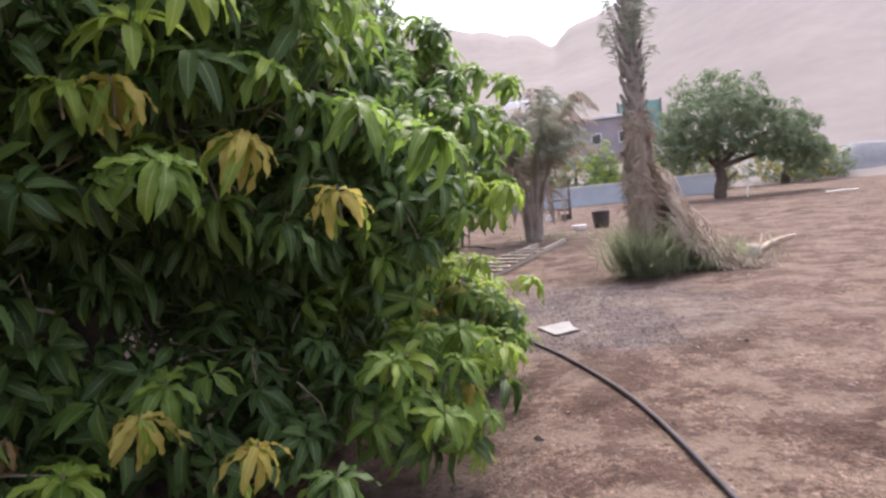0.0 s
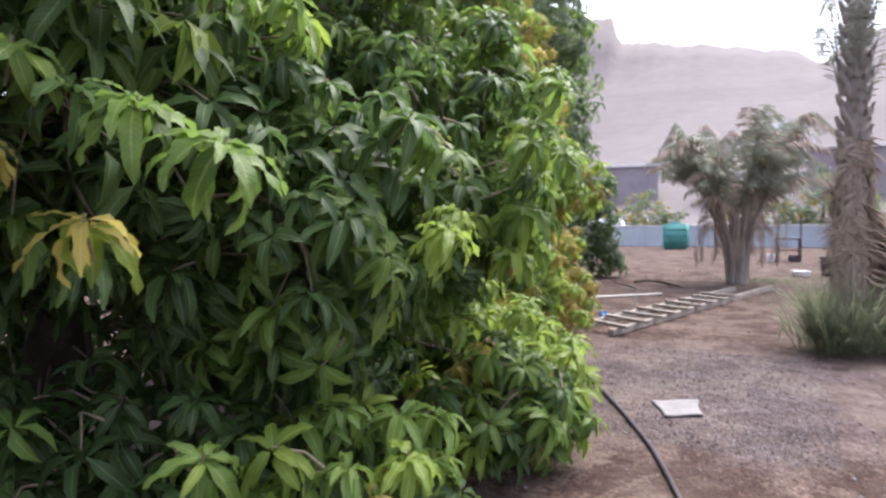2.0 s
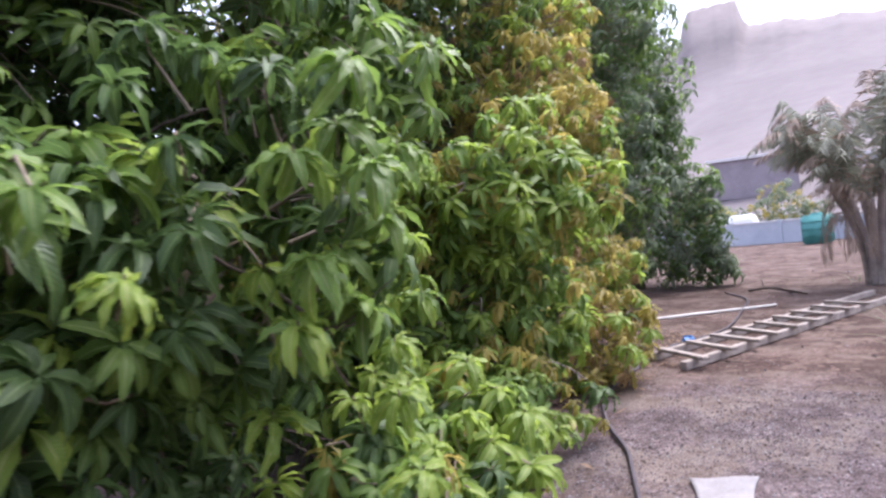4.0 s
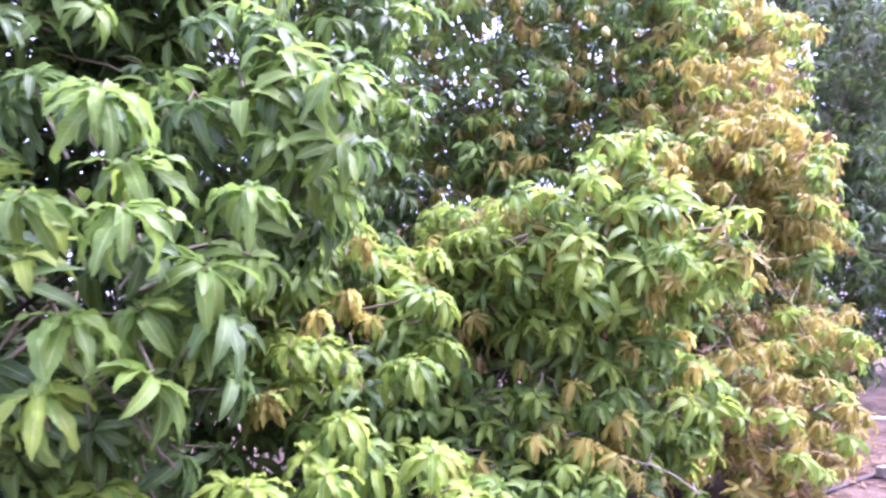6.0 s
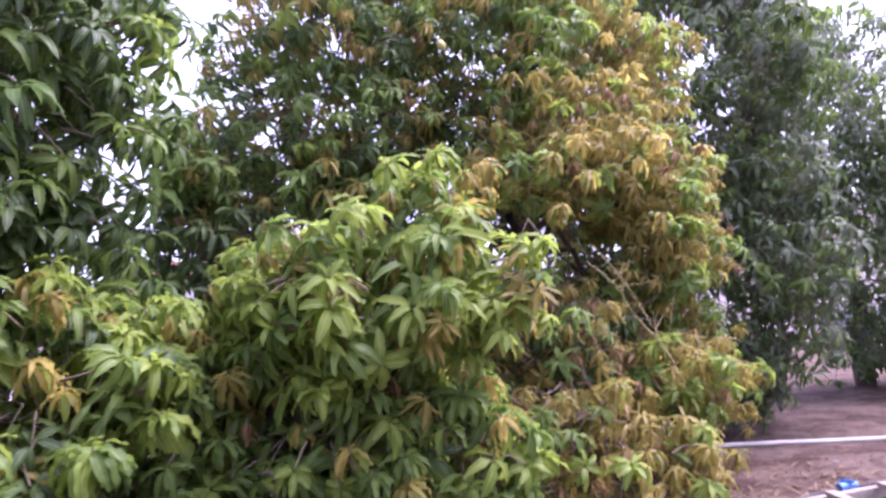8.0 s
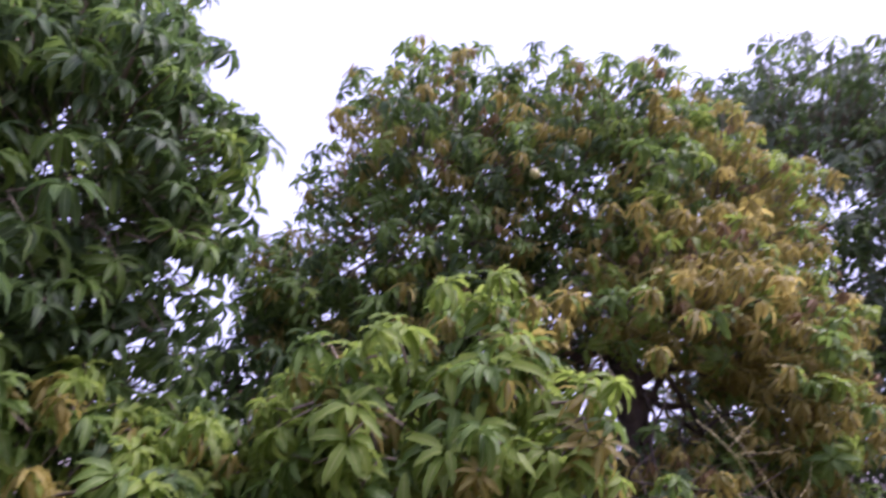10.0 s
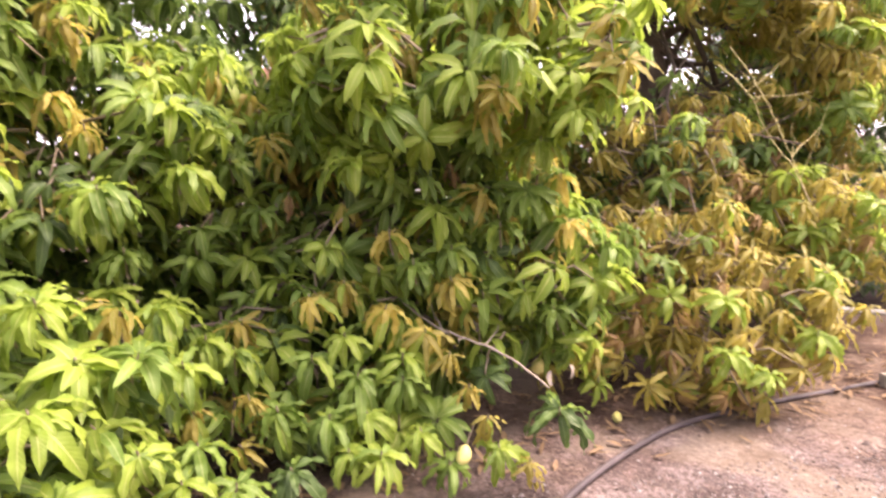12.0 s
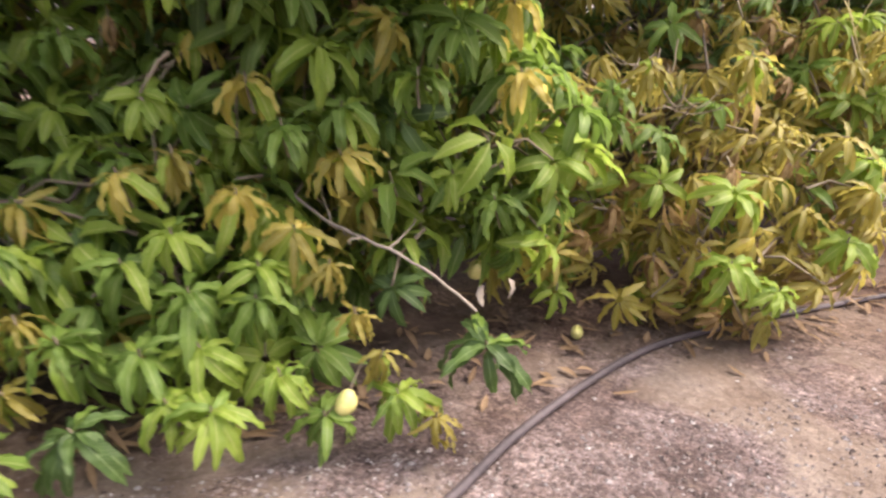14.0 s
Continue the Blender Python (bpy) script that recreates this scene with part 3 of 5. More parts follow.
HEROES_GREEN += [
    (-0.74, 1.74, 0.73, "L", 1), (0.52, 3.09, 1.44, "L", 0.9), (-0.26, 2.41, 1.40, "D", 1), (0.54, 4.26, 0.84, "L", 0.9),
    (0.30, 3.35, 0.60, "L", 1), (0.31, 3.54, 1.50, "L", 0.9), (-0.04, 2.97, 2.02, "D", 1), (0.38, 4.06, 1.51, "G", 1.1),
    (0.30, 4.23, 1.53, "G", 1.1), (-0.01, 4.12, 0.99, "L", 1.1), (0.37, 4.20, 1.92, "G", 1.1), (-0.01, 4.91, 1.96, "G", 1),
]
HEROES_GREEN += [
    (0.27, 4.82, 2.29, "G", 1.1), (0.18, 4.40, 1.46, "G", 1.1), (0.53, 4.19, 1.77, "G", 1), (-0.08, 4.59, 2.40, "G", 1.1), (-0.09, 4.33, 2.09, "D", 1.1),
    (-0.53, 4.93, 2.13, "G", 1.1), (-0.17, 4.75, 2.12, "D", 1.1), (-0.61, 4.85, 2.79, "G", 1.1), (-0.27, 4.70, 2.64, "G", 1.1), (-0.90, 5.21, 2.91, "D", 1.1),
    (-1.16, 5.50, 2.95, "D", 1.1), (-0.15, 4.80, 2.08, "D", 1.1), (-0.96, 5.44, 3.36, "D", 1.1), (-0.39, 4.75, 2.95, "G", 1.1),
]
HEROES_GREEN += [
    (0.31, 4.53, 1.88, "G", 1), (0.45, 3.97, 1.81, "G", 1), (0.53, 4.14, 2.07, "G", 1), (0.19, 4.53, 0.98, "L", 1), (0.35, 4.00, 1.32, "L", 1),
]
HEROES_LOW = [
    (-0.05, 4.90, 0.68, "O", 0.9), (0.06, 5.07, 0.67, "O", 0.9), (-0.09, 5.28, 0.94, "L", 1), (0.08, 5.56, 0.53, "L", 0.8),
    (-0.50, 5.04, 1.33, "L", 0.9), (-0.80, 5.17, 1.61, "Y", 0.8), (-0.65, 4.97, 1.52, "Y", 0.8), (-0.77, 5.28, 1.49, "Y", 0.7),
    (-0.87, 5.60, 1.34, "L", 0.9), (-0.47, 4.81, 1.38, "L", 1), (-0.07, 4.77, 2.03, "G", 1.1), (-0.45, 5.38, 1.26, "G", 1.1),
    (-0.70, 5.63, 1.34, "L", 1), (-1.01, 5.91, 1.17, "G", 1), (-1.10, 5.79, 1.38, "G", 1), (0.20, 5.38, 0.47, "L", 1.1),
]
HEROES_LOW += [
    (0.18, 5.33, 0.70, "L", 1.1), (-0.02, 5.43, 0.58, "L", 1), (0.05, 5.60, 0.33, "O", 0.8), (-0.46, 5.66, 0.46, "O", 0.9),
    (-0.29, 5.99, 0.27, "D", 0.9), (-0.63, 6.23, 0.89, "O", 0.9), (-0.63, 6.09, 0.83, "Y", 0.8), (-0.58, 6.39, 0.78, "Y", 0.9),
    (-0.52, 6.54, 0.69, "Y", 0.9), (-0.63, 6.68, 0.88, "Y", 1), (-0.27, 6.31, 0.30, "L", 0.9), (-0.48, 6.26, 0.54, "G", 1),
    (-0.45, 6.43, 0.52, "G", 0.9), (-0.36, 6.48, 0.34, "L", 0.7), (-0.38, 6.81, 0.23, "L", 0.8), (-0.37, 6.60, 0.19, "G", 0.8),
]
HEROES_LOW += [
    (-1.06, 6.04, 1.23, "B", 0.8), (-1.00, 6.28, 1.19, "Y", 0.8), (-0.70, 6.43, 1.08, "Y", 0.9), (-0.57, 7.20, 1.12, "Y", 0.9),
    (-0.81, 6.73, 1.37, "B", 0.8), (-0.64, 7.19, 1.32, "Y", 0.8), (-0.74, 6.52, 1.85, "O", 0.9), (-0.58, 6.98, 2.51, "L", 1),
    (-0.80, 6.60, 2.11, "L", 1), (-0.52, 7.14, 1.96, "L", 0.9), (-0.61, 7.01, 1.62, "L", 0.9), (-0.55, 7.05, 1.47, "L", 1),
    (-0.81, 6.80, 2.34, "O", 0.8), (-0.73, 7.41, 2.51, "O", 0.9), (-0.75, 5.23, 1.87, "O", 0.9),
    (-1.04, 5.76, 1.84, "L", 1), (-0.48, 4.94, 1.38, "L", 1), (-0.57, 5.33, 1.25, "L", 1),
]
HEROES_LOW += [
    (-0.41, 6.28, 0.41, "L", 0.85), (-0.40, 6.14, 0.41, "G", 0.85), (-0.56, 6.09, 0.60, "G", 0.9), (-0.15, 5.81, 0.30, "G", 0.9),
    (-0.40, 5.82, 0.33, "O", 0.8), (-0.48, 5.85, 0.49, "O", 0.8), (-0.56, 5.80, 0.65, "L", 0.8), (-0.41, 6.69, 0.48, "O", 0.7),
    (-0.47, 6.63, 0.60, "O", 0.8), (-0.28, 6.90, 0.20, "O", 0.7), (-0.40, 6.77, 0.35, "O", 0.7), (-0.49, 6.44, 0.60, "L", 0.8),
    (-0.22, 5.69, 0.42, "G", 0.9), (-0.10, 5.65, 0.35, "L", 0.9), (-0.65, 7.03, 0.81, "L", 0.8), (-0.66, 7.18, 0.72, "G", 0.8),
    (-0.65, 6.91, 1.11, "G", 0.9), (-0.65, 6.69, 1.01, "G", 0.9), (-0.64, 6.52, 0.96, "G", 0.9), (-0.56, 6.22, 0.68, "L", 0.8),
    (-0.33, 6.20, 0.30, "L", 0.8), (-0.57, 5.70, 0.70, "L", 0.8), (-0.42, 5.95, 0.45, "G", 0.8), (-0.24, 5.65, 0.69, "L", 0.9),
]
HEROES_LOW += [
    (-0.25, 4.96, 1.09, "L", 1), (-0.57, 4.85, 1.22, "L", 1), (-0.38, 5.09, 0.96, "G", 0.9), (-0.81, 5.31, 1.15, "L", 1),
    (-0.75, 5.40, 1.02, "G", 0.9), (-1.02, 5.59, 1.30, "L", 1), (-0.79, 4.72, 1.59, "L", 0.9), (-0.87, 4.96, 1.42, "Y", 0.8),
    (-0.90, 5.22, 1.56, "Y", 0.8), (-0.52, 5.55, 0.83, "L", 1), (-0.60, 7.16, 2.42, "O", 0.9), (-0.65, 7.33, 2.34, "O", 0.9),
    (-0.25, 4.82, 0.97, "L", 0.95), (-0.39, 4.70, 1.19, "O", 0.95), (-0.08, 4.85, 0.92, "L", 0.95), (-0.34, 5.13, 0.85, "L", 0.95),
]
HEROES_YELLOW = [
    (-0.37, 7.07, 0.36, "D", 1.1), (-1.00, 7.83, 0.60, "B", 1.1), (-1.06, 8.02, 0.89, "G", 0.9), (-0.63, 8.12, 0.46, "L", 1),
    (-0.64, 8.38, 0.33, "L", 0.8), (-1.11, 9.25, 1.24, "O", 1), (-1.03, 9.46, 1.19, "L", 0.9), (-1.09, 8.98, 1.19, "O", 1),
    (-1.55, 8.45, 2.48, "O", 1), (-1.66, 8.20, 2.68, "O", 1), (-0.91, 8.92, 2.27, "O", 1), (-1.24, 8.74, 2.68, "L", 1),
    (-1.73, 8.15, 3.17, "O", 1), (-1.37, 8.34, 2.82, "L", 0.9),
    (-0.88, 9.27, 0.59, "O", 1), (-0.68, 8.71, 0.51, "L", 1), (-0.76, 8.54, 0.63, "O", 1), (-0.84, 7.93, 0.43, "B", 1),
]
HEROES_YELLOW += [
    (-1.13, 8.49, 1.68, "O", 1), (-0.93, 8.07, 1.64, "G", 0.9), (-1.02, 7.79, 1.62, "O", 0.9), (-0.80, 7.78, 1.15, "O", 1),
    (-0.72, 8.12, 1.20, "O", 1), (-1.10, 8.18, 2.72, "O", 1), (-1.10, 8.19, 2.37, "O", 1), (-1.10, 8.46, 2.61, "O", 1.1),
]

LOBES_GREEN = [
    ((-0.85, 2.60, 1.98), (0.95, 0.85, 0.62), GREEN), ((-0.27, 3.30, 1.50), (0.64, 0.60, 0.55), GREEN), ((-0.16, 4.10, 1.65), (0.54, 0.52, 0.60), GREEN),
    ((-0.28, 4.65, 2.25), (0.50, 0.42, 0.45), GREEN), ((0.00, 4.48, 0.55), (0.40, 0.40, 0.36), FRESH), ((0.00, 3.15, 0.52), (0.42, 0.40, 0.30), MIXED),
    ((0.00, 4.90, 0.42), (0.42, 0.40, 0.32), FRESH), ((-0.75, 2.90, 0.60), (0.45, 0.60, 0.42), DEEP_SHADE),
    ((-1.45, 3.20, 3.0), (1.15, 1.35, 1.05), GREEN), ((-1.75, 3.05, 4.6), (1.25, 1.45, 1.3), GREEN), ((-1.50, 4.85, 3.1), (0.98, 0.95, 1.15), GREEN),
    ((-2.5, 4.45, 4.0), (1.0, 1.0, 1.35), GREEN), ((-2.4, 5.0, 2.1), (0.7, 0.7, 0.55), DEEP_SHADE), ((-1.55, 4.25, 1.45), (0.45, 0.50, 0.50), DEEP_SHADE), ((-2.75, 3.35, 0.75), (0.60, 0.75, 0.60), DEEP_SHADE), ((-2.65, 2.40, 0.75), (0.60, 0.70, 0.62), DEEP_SHADE), ((-2.8, 4.15, 2.45), (0.55, 0.60, 0.50), DEEP_SHADE),
    ((-1.40, 1.85, 2.15), (0.92, 0.80, 0.85), GREEN), ((-1.55, 1.85, 0.60), (0.62, 0.60, 0.40), DEEP_SHADE), ((-1.7, 1.7, 3.1), (1.1, 1.1, 0.8), GREEN),
    ((-1.6, 3.0, 1.0), (0.9, 1.0, 0.8), DEEP_SHADE), ((-1.30, 2.45, 1.0), (0.42, 0.50, 0.50), DEEP_SHADE), ((-2.4, 2.7, 2.7), (0.7, 1.0, 0.8), DEEP_SHADE),
    # the GREEN lobe here is unseen, added to shade the lower leaves
    ((-0.80, 3.9, 0.8), (0.5, 0.6, 0.6), DEEP_SHADE), ((-1.9, 1.4, 1.2), (1.0, 1.0, 1.0), DEEP_SHADE), ((-1.95, 0.85, 2.6), (1.1, 0.9, 1.1), GREEN), ((-2.3, 3.6, 1.6), (0.9, 1.0, 0.9), DEEP_SHADE),
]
LOBES_LOW = [
    ((-1.20, 5.15, 1.45), (0.62, 0.65, 0.52), FRESH), ((-0.52, 5.28, 0.52), (0.60, 0.48, 0.38), FRESH),
    ((-1.70, 5.85, 1.25), (0.48, 0.55, 0.50), FRESH), ((-1.42, 5.72, 1.10), (0.40, 0.42, 0.46), FRESH), ((-1.12, 6.50, 1.25), (0.50, 0.62, 0.50), FRESH),
    ((-0.78, 6.68, 1.82), (0.55, 0.58, 0.42), PALE), ((-0.50, 7.02, 1.86), (0.42, 0.38, 0.40), PALE), ((-0.72, 6.95, 2.28), (0.30, 0.33, 0.22), PALE),
    ((-0.90, 6.25, 0.52), (0.45, 0.52, 0.40), FRESH), ((-0.88, 7.05, 0.92), (0.40, 0.42, 0.50), FRESH),
    ((-1.40, 6.40, 1.80), (0.50, 0.45, 0.38), PALE), ((-1.85, 6.55, 1.90), (0.50, 0.50, 0.40), PALE), ((-1.7, 5.6, 1.65), (0.45, 0.45, 0.35), FRESH),
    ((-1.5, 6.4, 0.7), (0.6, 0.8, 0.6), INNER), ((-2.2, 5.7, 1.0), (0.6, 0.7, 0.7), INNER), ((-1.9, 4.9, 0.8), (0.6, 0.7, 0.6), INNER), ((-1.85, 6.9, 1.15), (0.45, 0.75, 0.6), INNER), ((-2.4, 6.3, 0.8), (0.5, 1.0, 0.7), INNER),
]
LOBES_YELLOW = [
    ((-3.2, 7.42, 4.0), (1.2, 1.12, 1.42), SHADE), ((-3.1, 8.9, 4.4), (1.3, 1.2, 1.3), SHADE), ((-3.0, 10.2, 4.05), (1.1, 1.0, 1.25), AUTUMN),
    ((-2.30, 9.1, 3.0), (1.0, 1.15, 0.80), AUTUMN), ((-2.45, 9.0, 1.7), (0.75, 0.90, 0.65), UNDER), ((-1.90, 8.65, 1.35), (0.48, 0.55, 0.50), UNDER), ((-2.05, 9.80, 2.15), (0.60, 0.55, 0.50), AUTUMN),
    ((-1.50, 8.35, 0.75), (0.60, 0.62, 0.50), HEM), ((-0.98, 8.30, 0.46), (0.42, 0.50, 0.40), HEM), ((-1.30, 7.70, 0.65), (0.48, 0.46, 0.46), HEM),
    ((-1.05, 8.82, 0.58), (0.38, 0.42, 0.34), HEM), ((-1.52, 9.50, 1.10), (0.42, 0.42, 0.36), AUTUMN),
    ((-3.0, 7.0, 2.4), (0.95, 0.85, 0.9), SHADE), ((-3.3, 8.7, 3.3), (0.8, 1.1, 0.9), DEEP_SHADE), ((-2.5, 10.2, 2.5), (0.90, 0.85, 1.2), AUTUMN),
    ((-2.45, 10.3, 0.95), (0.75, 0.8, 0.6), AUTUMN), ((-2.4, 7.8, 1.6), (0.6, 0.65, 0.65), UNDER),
    ((-3.6, 6.4, 1.3), (0.9, 1.0, 0.9), DEEP_SHADE), ((-3.1, 6.0, 2.1), (0.7, 0.75, 0.65), DEEP_SHADE), ((-3.9, 6.45, 3.1), (0.55, 0.55, 0.75), SHADE), ((-3.2, 8.6, 1.6), (0.8, 0.9, 0.8), DEEP_SHADE), ((-2.2, 7.9, 0.8), (0.55, 0.6, 0.55), DEEP_SHADE),
    ((-3.7, 9.6, 1.2), (0.9, 1.3, 1.1), DEEP_SHADE), ((-3.0, 10.6, 1.6), (0.8, 0.8, 1.2), DEEP_SHADE), ((-2.75, 6.05, 3.0), (0.32, 0.32, 0.50), SHADE),
]
LOBES_DARK = [
    ((-4.2, 12.9, 2.0), (1.25, 1.3, 1.8), HAZED), ((-4.1, 13.0, 5.2), (1.75, 1.6, 2.45), HAZED), ((-5.5, 12.8, 5.5), (1.9, 1.6, 2.1), HAZED), ((-4.3, 14.2, 5.2), (1.6, 1.3, 2.4), HAZED),
    ((-3.5, 12.7, 0.75), (0.55, 0.7, 0.6), HAZED), ((-3.35, 13.0, 2.3), (1.1, 1.2, 1.6), HAZED), ((-5.4, 12.5, 2.4), (1.6, 1.4, 1.9), HAZED),
]
LOBES_DARK_FAR = [
    ((-4.6, 17.6, 2.0), (1.6, 1.6, 1.9), HAZED), ((-5.0, 17.4, 5.0), (1.7, 1.7, 2.3), HAZED), ((-3.7, 17.5, 1.3), (1.0, 1.0, 1.2), HAZED),
    ((-4.3, 17.2, 3.5), (1.1, 1.2, 1.3), HAZED), ((-2.95, 17.5, 0.5), (0.5, 0.5, 0.45), HAZED),
]
BARE = [(-0.90, 6.46, 0.79), (-0.73, 6.63, 0.66), (-0.64, 6.74, 0.62), (-0.56, 6.85, 0.58), (-0.51, 6.97, 0.51), (-0.47, 7.07, 0.42)]
ROW = "mango trees in a row"
mango_tree((-1.7, 3.1, 0), 2.2, LOBES_GREEN, 66, HEROES_GREEN, "tall dark green mango tree with some yellowed leaf clusters", 11, ROW, 300, 0.95, 0.32, open_to=(1.1, 0.6, 1.5), hollows=[((-2.6, 4.95, 2.58), (1.5, 0.42, 0.15)), ((-0.62, 2.05, 1.12), (0.50, 0.52, 0.25))])
mango_tree((-1.6, 6.1, 0), 1.1, LOBES_LOW, 84, HEROES_LOW, "low bushy light green mango tree with yellowing clusters", 12, ROW, 300, 0.92, open_to=(1.6, 6.3, 1.3), clear=BARE[2:] + [(-0.98, 7.24, 0.37)], gap=0.10)
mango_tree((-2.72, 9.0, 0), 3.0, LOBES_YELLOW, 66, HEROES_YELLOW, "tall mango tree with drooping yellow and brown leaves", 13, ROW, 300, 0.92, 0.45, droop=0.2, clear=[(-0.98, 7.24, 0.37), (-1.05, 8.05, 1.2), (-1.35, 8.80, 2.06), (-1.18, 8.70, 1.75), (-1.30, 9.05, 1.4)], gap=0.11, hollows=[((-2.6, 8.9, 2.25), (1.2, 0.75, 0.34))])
mango_tree((-4.8, 12.8, 0), 3.0, LOBES_DARK, 42, [], "dense dark green mango tree further along the row", 14, ROW, 60, 1.2, 0.3, far=True, gap=0.13)
mango_tree((-4.8, 17.6, 0), 2.6, LOBES_DARK_FAR, 28, [], "dense dark green mango tree beyond the ladder", 15, ROW, 40, 1.4, 0.3, far=True, gap=0.15)


# ---- things on the ground ----
def spline(points, n):
    """A smooth line through points."""
    p = np.array(points, float)
    t = np.linspace(0, len(p) - 1, n)
    i = np.clip(t.astype(int), 0, len(p) - 2)
    f = (t - i)[:, None]
    q = np.concatenate([[2 * p[0] - p[1]], p, [2 * p[-1] - p[-2]]])
    a, b, c, d = q[i], q[i + 1], q[i + 2], q[i + 3]
    return 0.5 * (2 * b + (c - a) * f + (2 * a - 5 * b + 4 * c - d) * f ** 2 + (3 * b - a - 3 * c + d) * f ** 3)


hose_line = spline([(1.30, -2.5, 0.022), (1.42, 0.5, 0.022), (1.43, 2.2, 0.022), (1.31, 3.25, 0.022), (1.09, 4.3, 0.022), (0.74, 5.26, 0.022), (0.45, 5.86, 0.022), (0.13, 6.45, 0.022), (-0.10, 6.85, 0.024),
                    (-0.38, 7.2, 0.026), (-0.66, 7.63, 0.024), (-0.87, 8.06, 0.022), (-1.01, 8.68, 0.022), (-1.09, 9.25, 0.022), (-1.15, 9.85, 0.03), (-1.18, 10.5, 0.03), (-1.02, 11.2, 0.025), (-1.0, 12.0, 0.022),
                    (-1.25, 13.4, 0.03), (-1.6, 14.9, 0.022), (-2.3, 16.0, 0.022)], 150)
hose = thing("garden_hose", "dusty black irrigation hose curving along the bare ground", "hose")
part("pipe", tube_mesh("pipe", hose_line, 0.0145, HOSE, 10), hose)
fit_bm = bmesh.new()
bmesh.ops.create_cone(fit_bm, segments=14, radius1=0.036, radius2=0.036, depth=0.17, cap_ends=True, matrix=Matrix.Rotation(radians(90), 4, "X"))
bmesh.ops.bevel(fit_bm, geom=fit_bm.edges[:], offset=0.005, segments=1, affect="EDGES")
part("coupling", bm_mesh("coupling", fit_bm, BLUE), hose, "blue plastic coupling", pose(-1.12, 10.78, 0.04, 0, 0, -15))
grip = bmesh.new()
bmesh.ops.create_cube(grip, size=1.0, matrix=Matrix.Diagonal((0.12, 0.03, 0.02, 1)))
bmesh.ops.bevel(grip, geom=grip.edges[:], offset=0.006, segments=2, affect="EDGES")
part("valve_handle", bm_mesh("valve_handle", grip, BLUE), hose, "blue plastic handle", pose(-1.12, 10.78, 0.085, 0, 0, 20))

# wooden ladder lying on the ground
rng = np.random.default_rng(31)
ladder = thing("ladder", "long weathered wooden ladder lying on the ground", "ladder")


def plank(name, a, b, wide, thick, mat, parent):
    """A slightly worn plank from a to b."""
    a, b = Vector(a), Vector(b)
    d = b - a
    bm = bmesh.new()
    bmesh.ops.create_cube(bm, size=1.0, matrix=Matrix.Diagonal((d.length, wide, thick, 1)))
    bmesh.ops.subdivide_edges(bm, edges=[e for e in bm.edges if abs((e.verts[0].co - e.verts[1].co).x) > d.length * 0.5], cuts=8)
    for v in bm.verts:
        v.co.y += 0.006 * noise.noise((v.co.x * 1.7, a.x * 9, a.y))
        v.co.z += 0.005 * noise.noise((v.co.x * 1.9, a.x * 7, a.y + 4))
    bmesh.ops.bevel(bm, geom=[e for e in bm.edges if e.calc_face_angle(0) > 0.8], offset=0.006, segments=2, affect="EDGES")
    bmesh.ops.transform(bm, matrix=Matrix.Translation((a + b) / 2) @ d.to_track_quat("X", "Z").to_matrix().to_4x4(), verts=bm.verts)
    return part(name, bm_mesh(name, bm, mat), parent)


plank("rail", (-0.62, 9.28, 0.05), (0.86, 15.75, 0.05), 0.075, 0.085, WOOD, ladder)
plank("rail", (-1.11, 9.70, 0.05), (0.24, 15.2, 0.05), 0.075, 0.085, WOOD, ladder)
for i in range(9):
    f = i / 8
    a = np.array((-1.03, 9.76)) + f * np.array((0.93, 3.85)) + rng.normal(0, 0.02, 2)
    c = np.array((-0.46, 9.42)) + f * np.array((0.86, 3.95)) + rng.normal(0, 0.02, 2)
    k = (c - a) / np.linalg.norm(c - a) * 0.04
    plank("rung", (*(a - k), 0.118), (*(c + k), 0.118), 0.085, 0.035, WOOD, ladder)

pole = thing("pole", "long thin pale wooden pole lying on the ground", "pole")
part("shaft", tube_mesh("shaft", bent((-3.3, 11.55, 0.026), (-0.92, 14.05, 0.026), 0, 9, rng, 0.006), np.linspace(0.028, 0.020, 9), POLEMAT, 10, 0.03, rng), pole)

# curled pale board
bd = bmesh.new()
bmesh.ops.create_grid(bd, x_segments=12, y_segments=12, size=0.5)
for v in bd.verts:
    x, y = v.co.x, v.co.y
    pinch = 0.90 + 0.24 * y - 0.10 * (1 - 4 * y * y)
    v.co = (x * 0.37 * pinch + 0.02 * y, y * 0.40 + 0.05 * x, 0.012 + 0.010 * (2 * y) ** 2 + 0.004 * math.sin(7 * x))
bmesh.ops.solidify(bd, geom=bd.faces[:], thickness=0.010)
board = thing("white_board", "warped dusty white board lying flat on the earth", "board", at=(0.665, 6.43, 0.004), data=bm_mesh("white_board", bd, BOARD, True))
board.rotation_euler = (0, 0, radians(22))


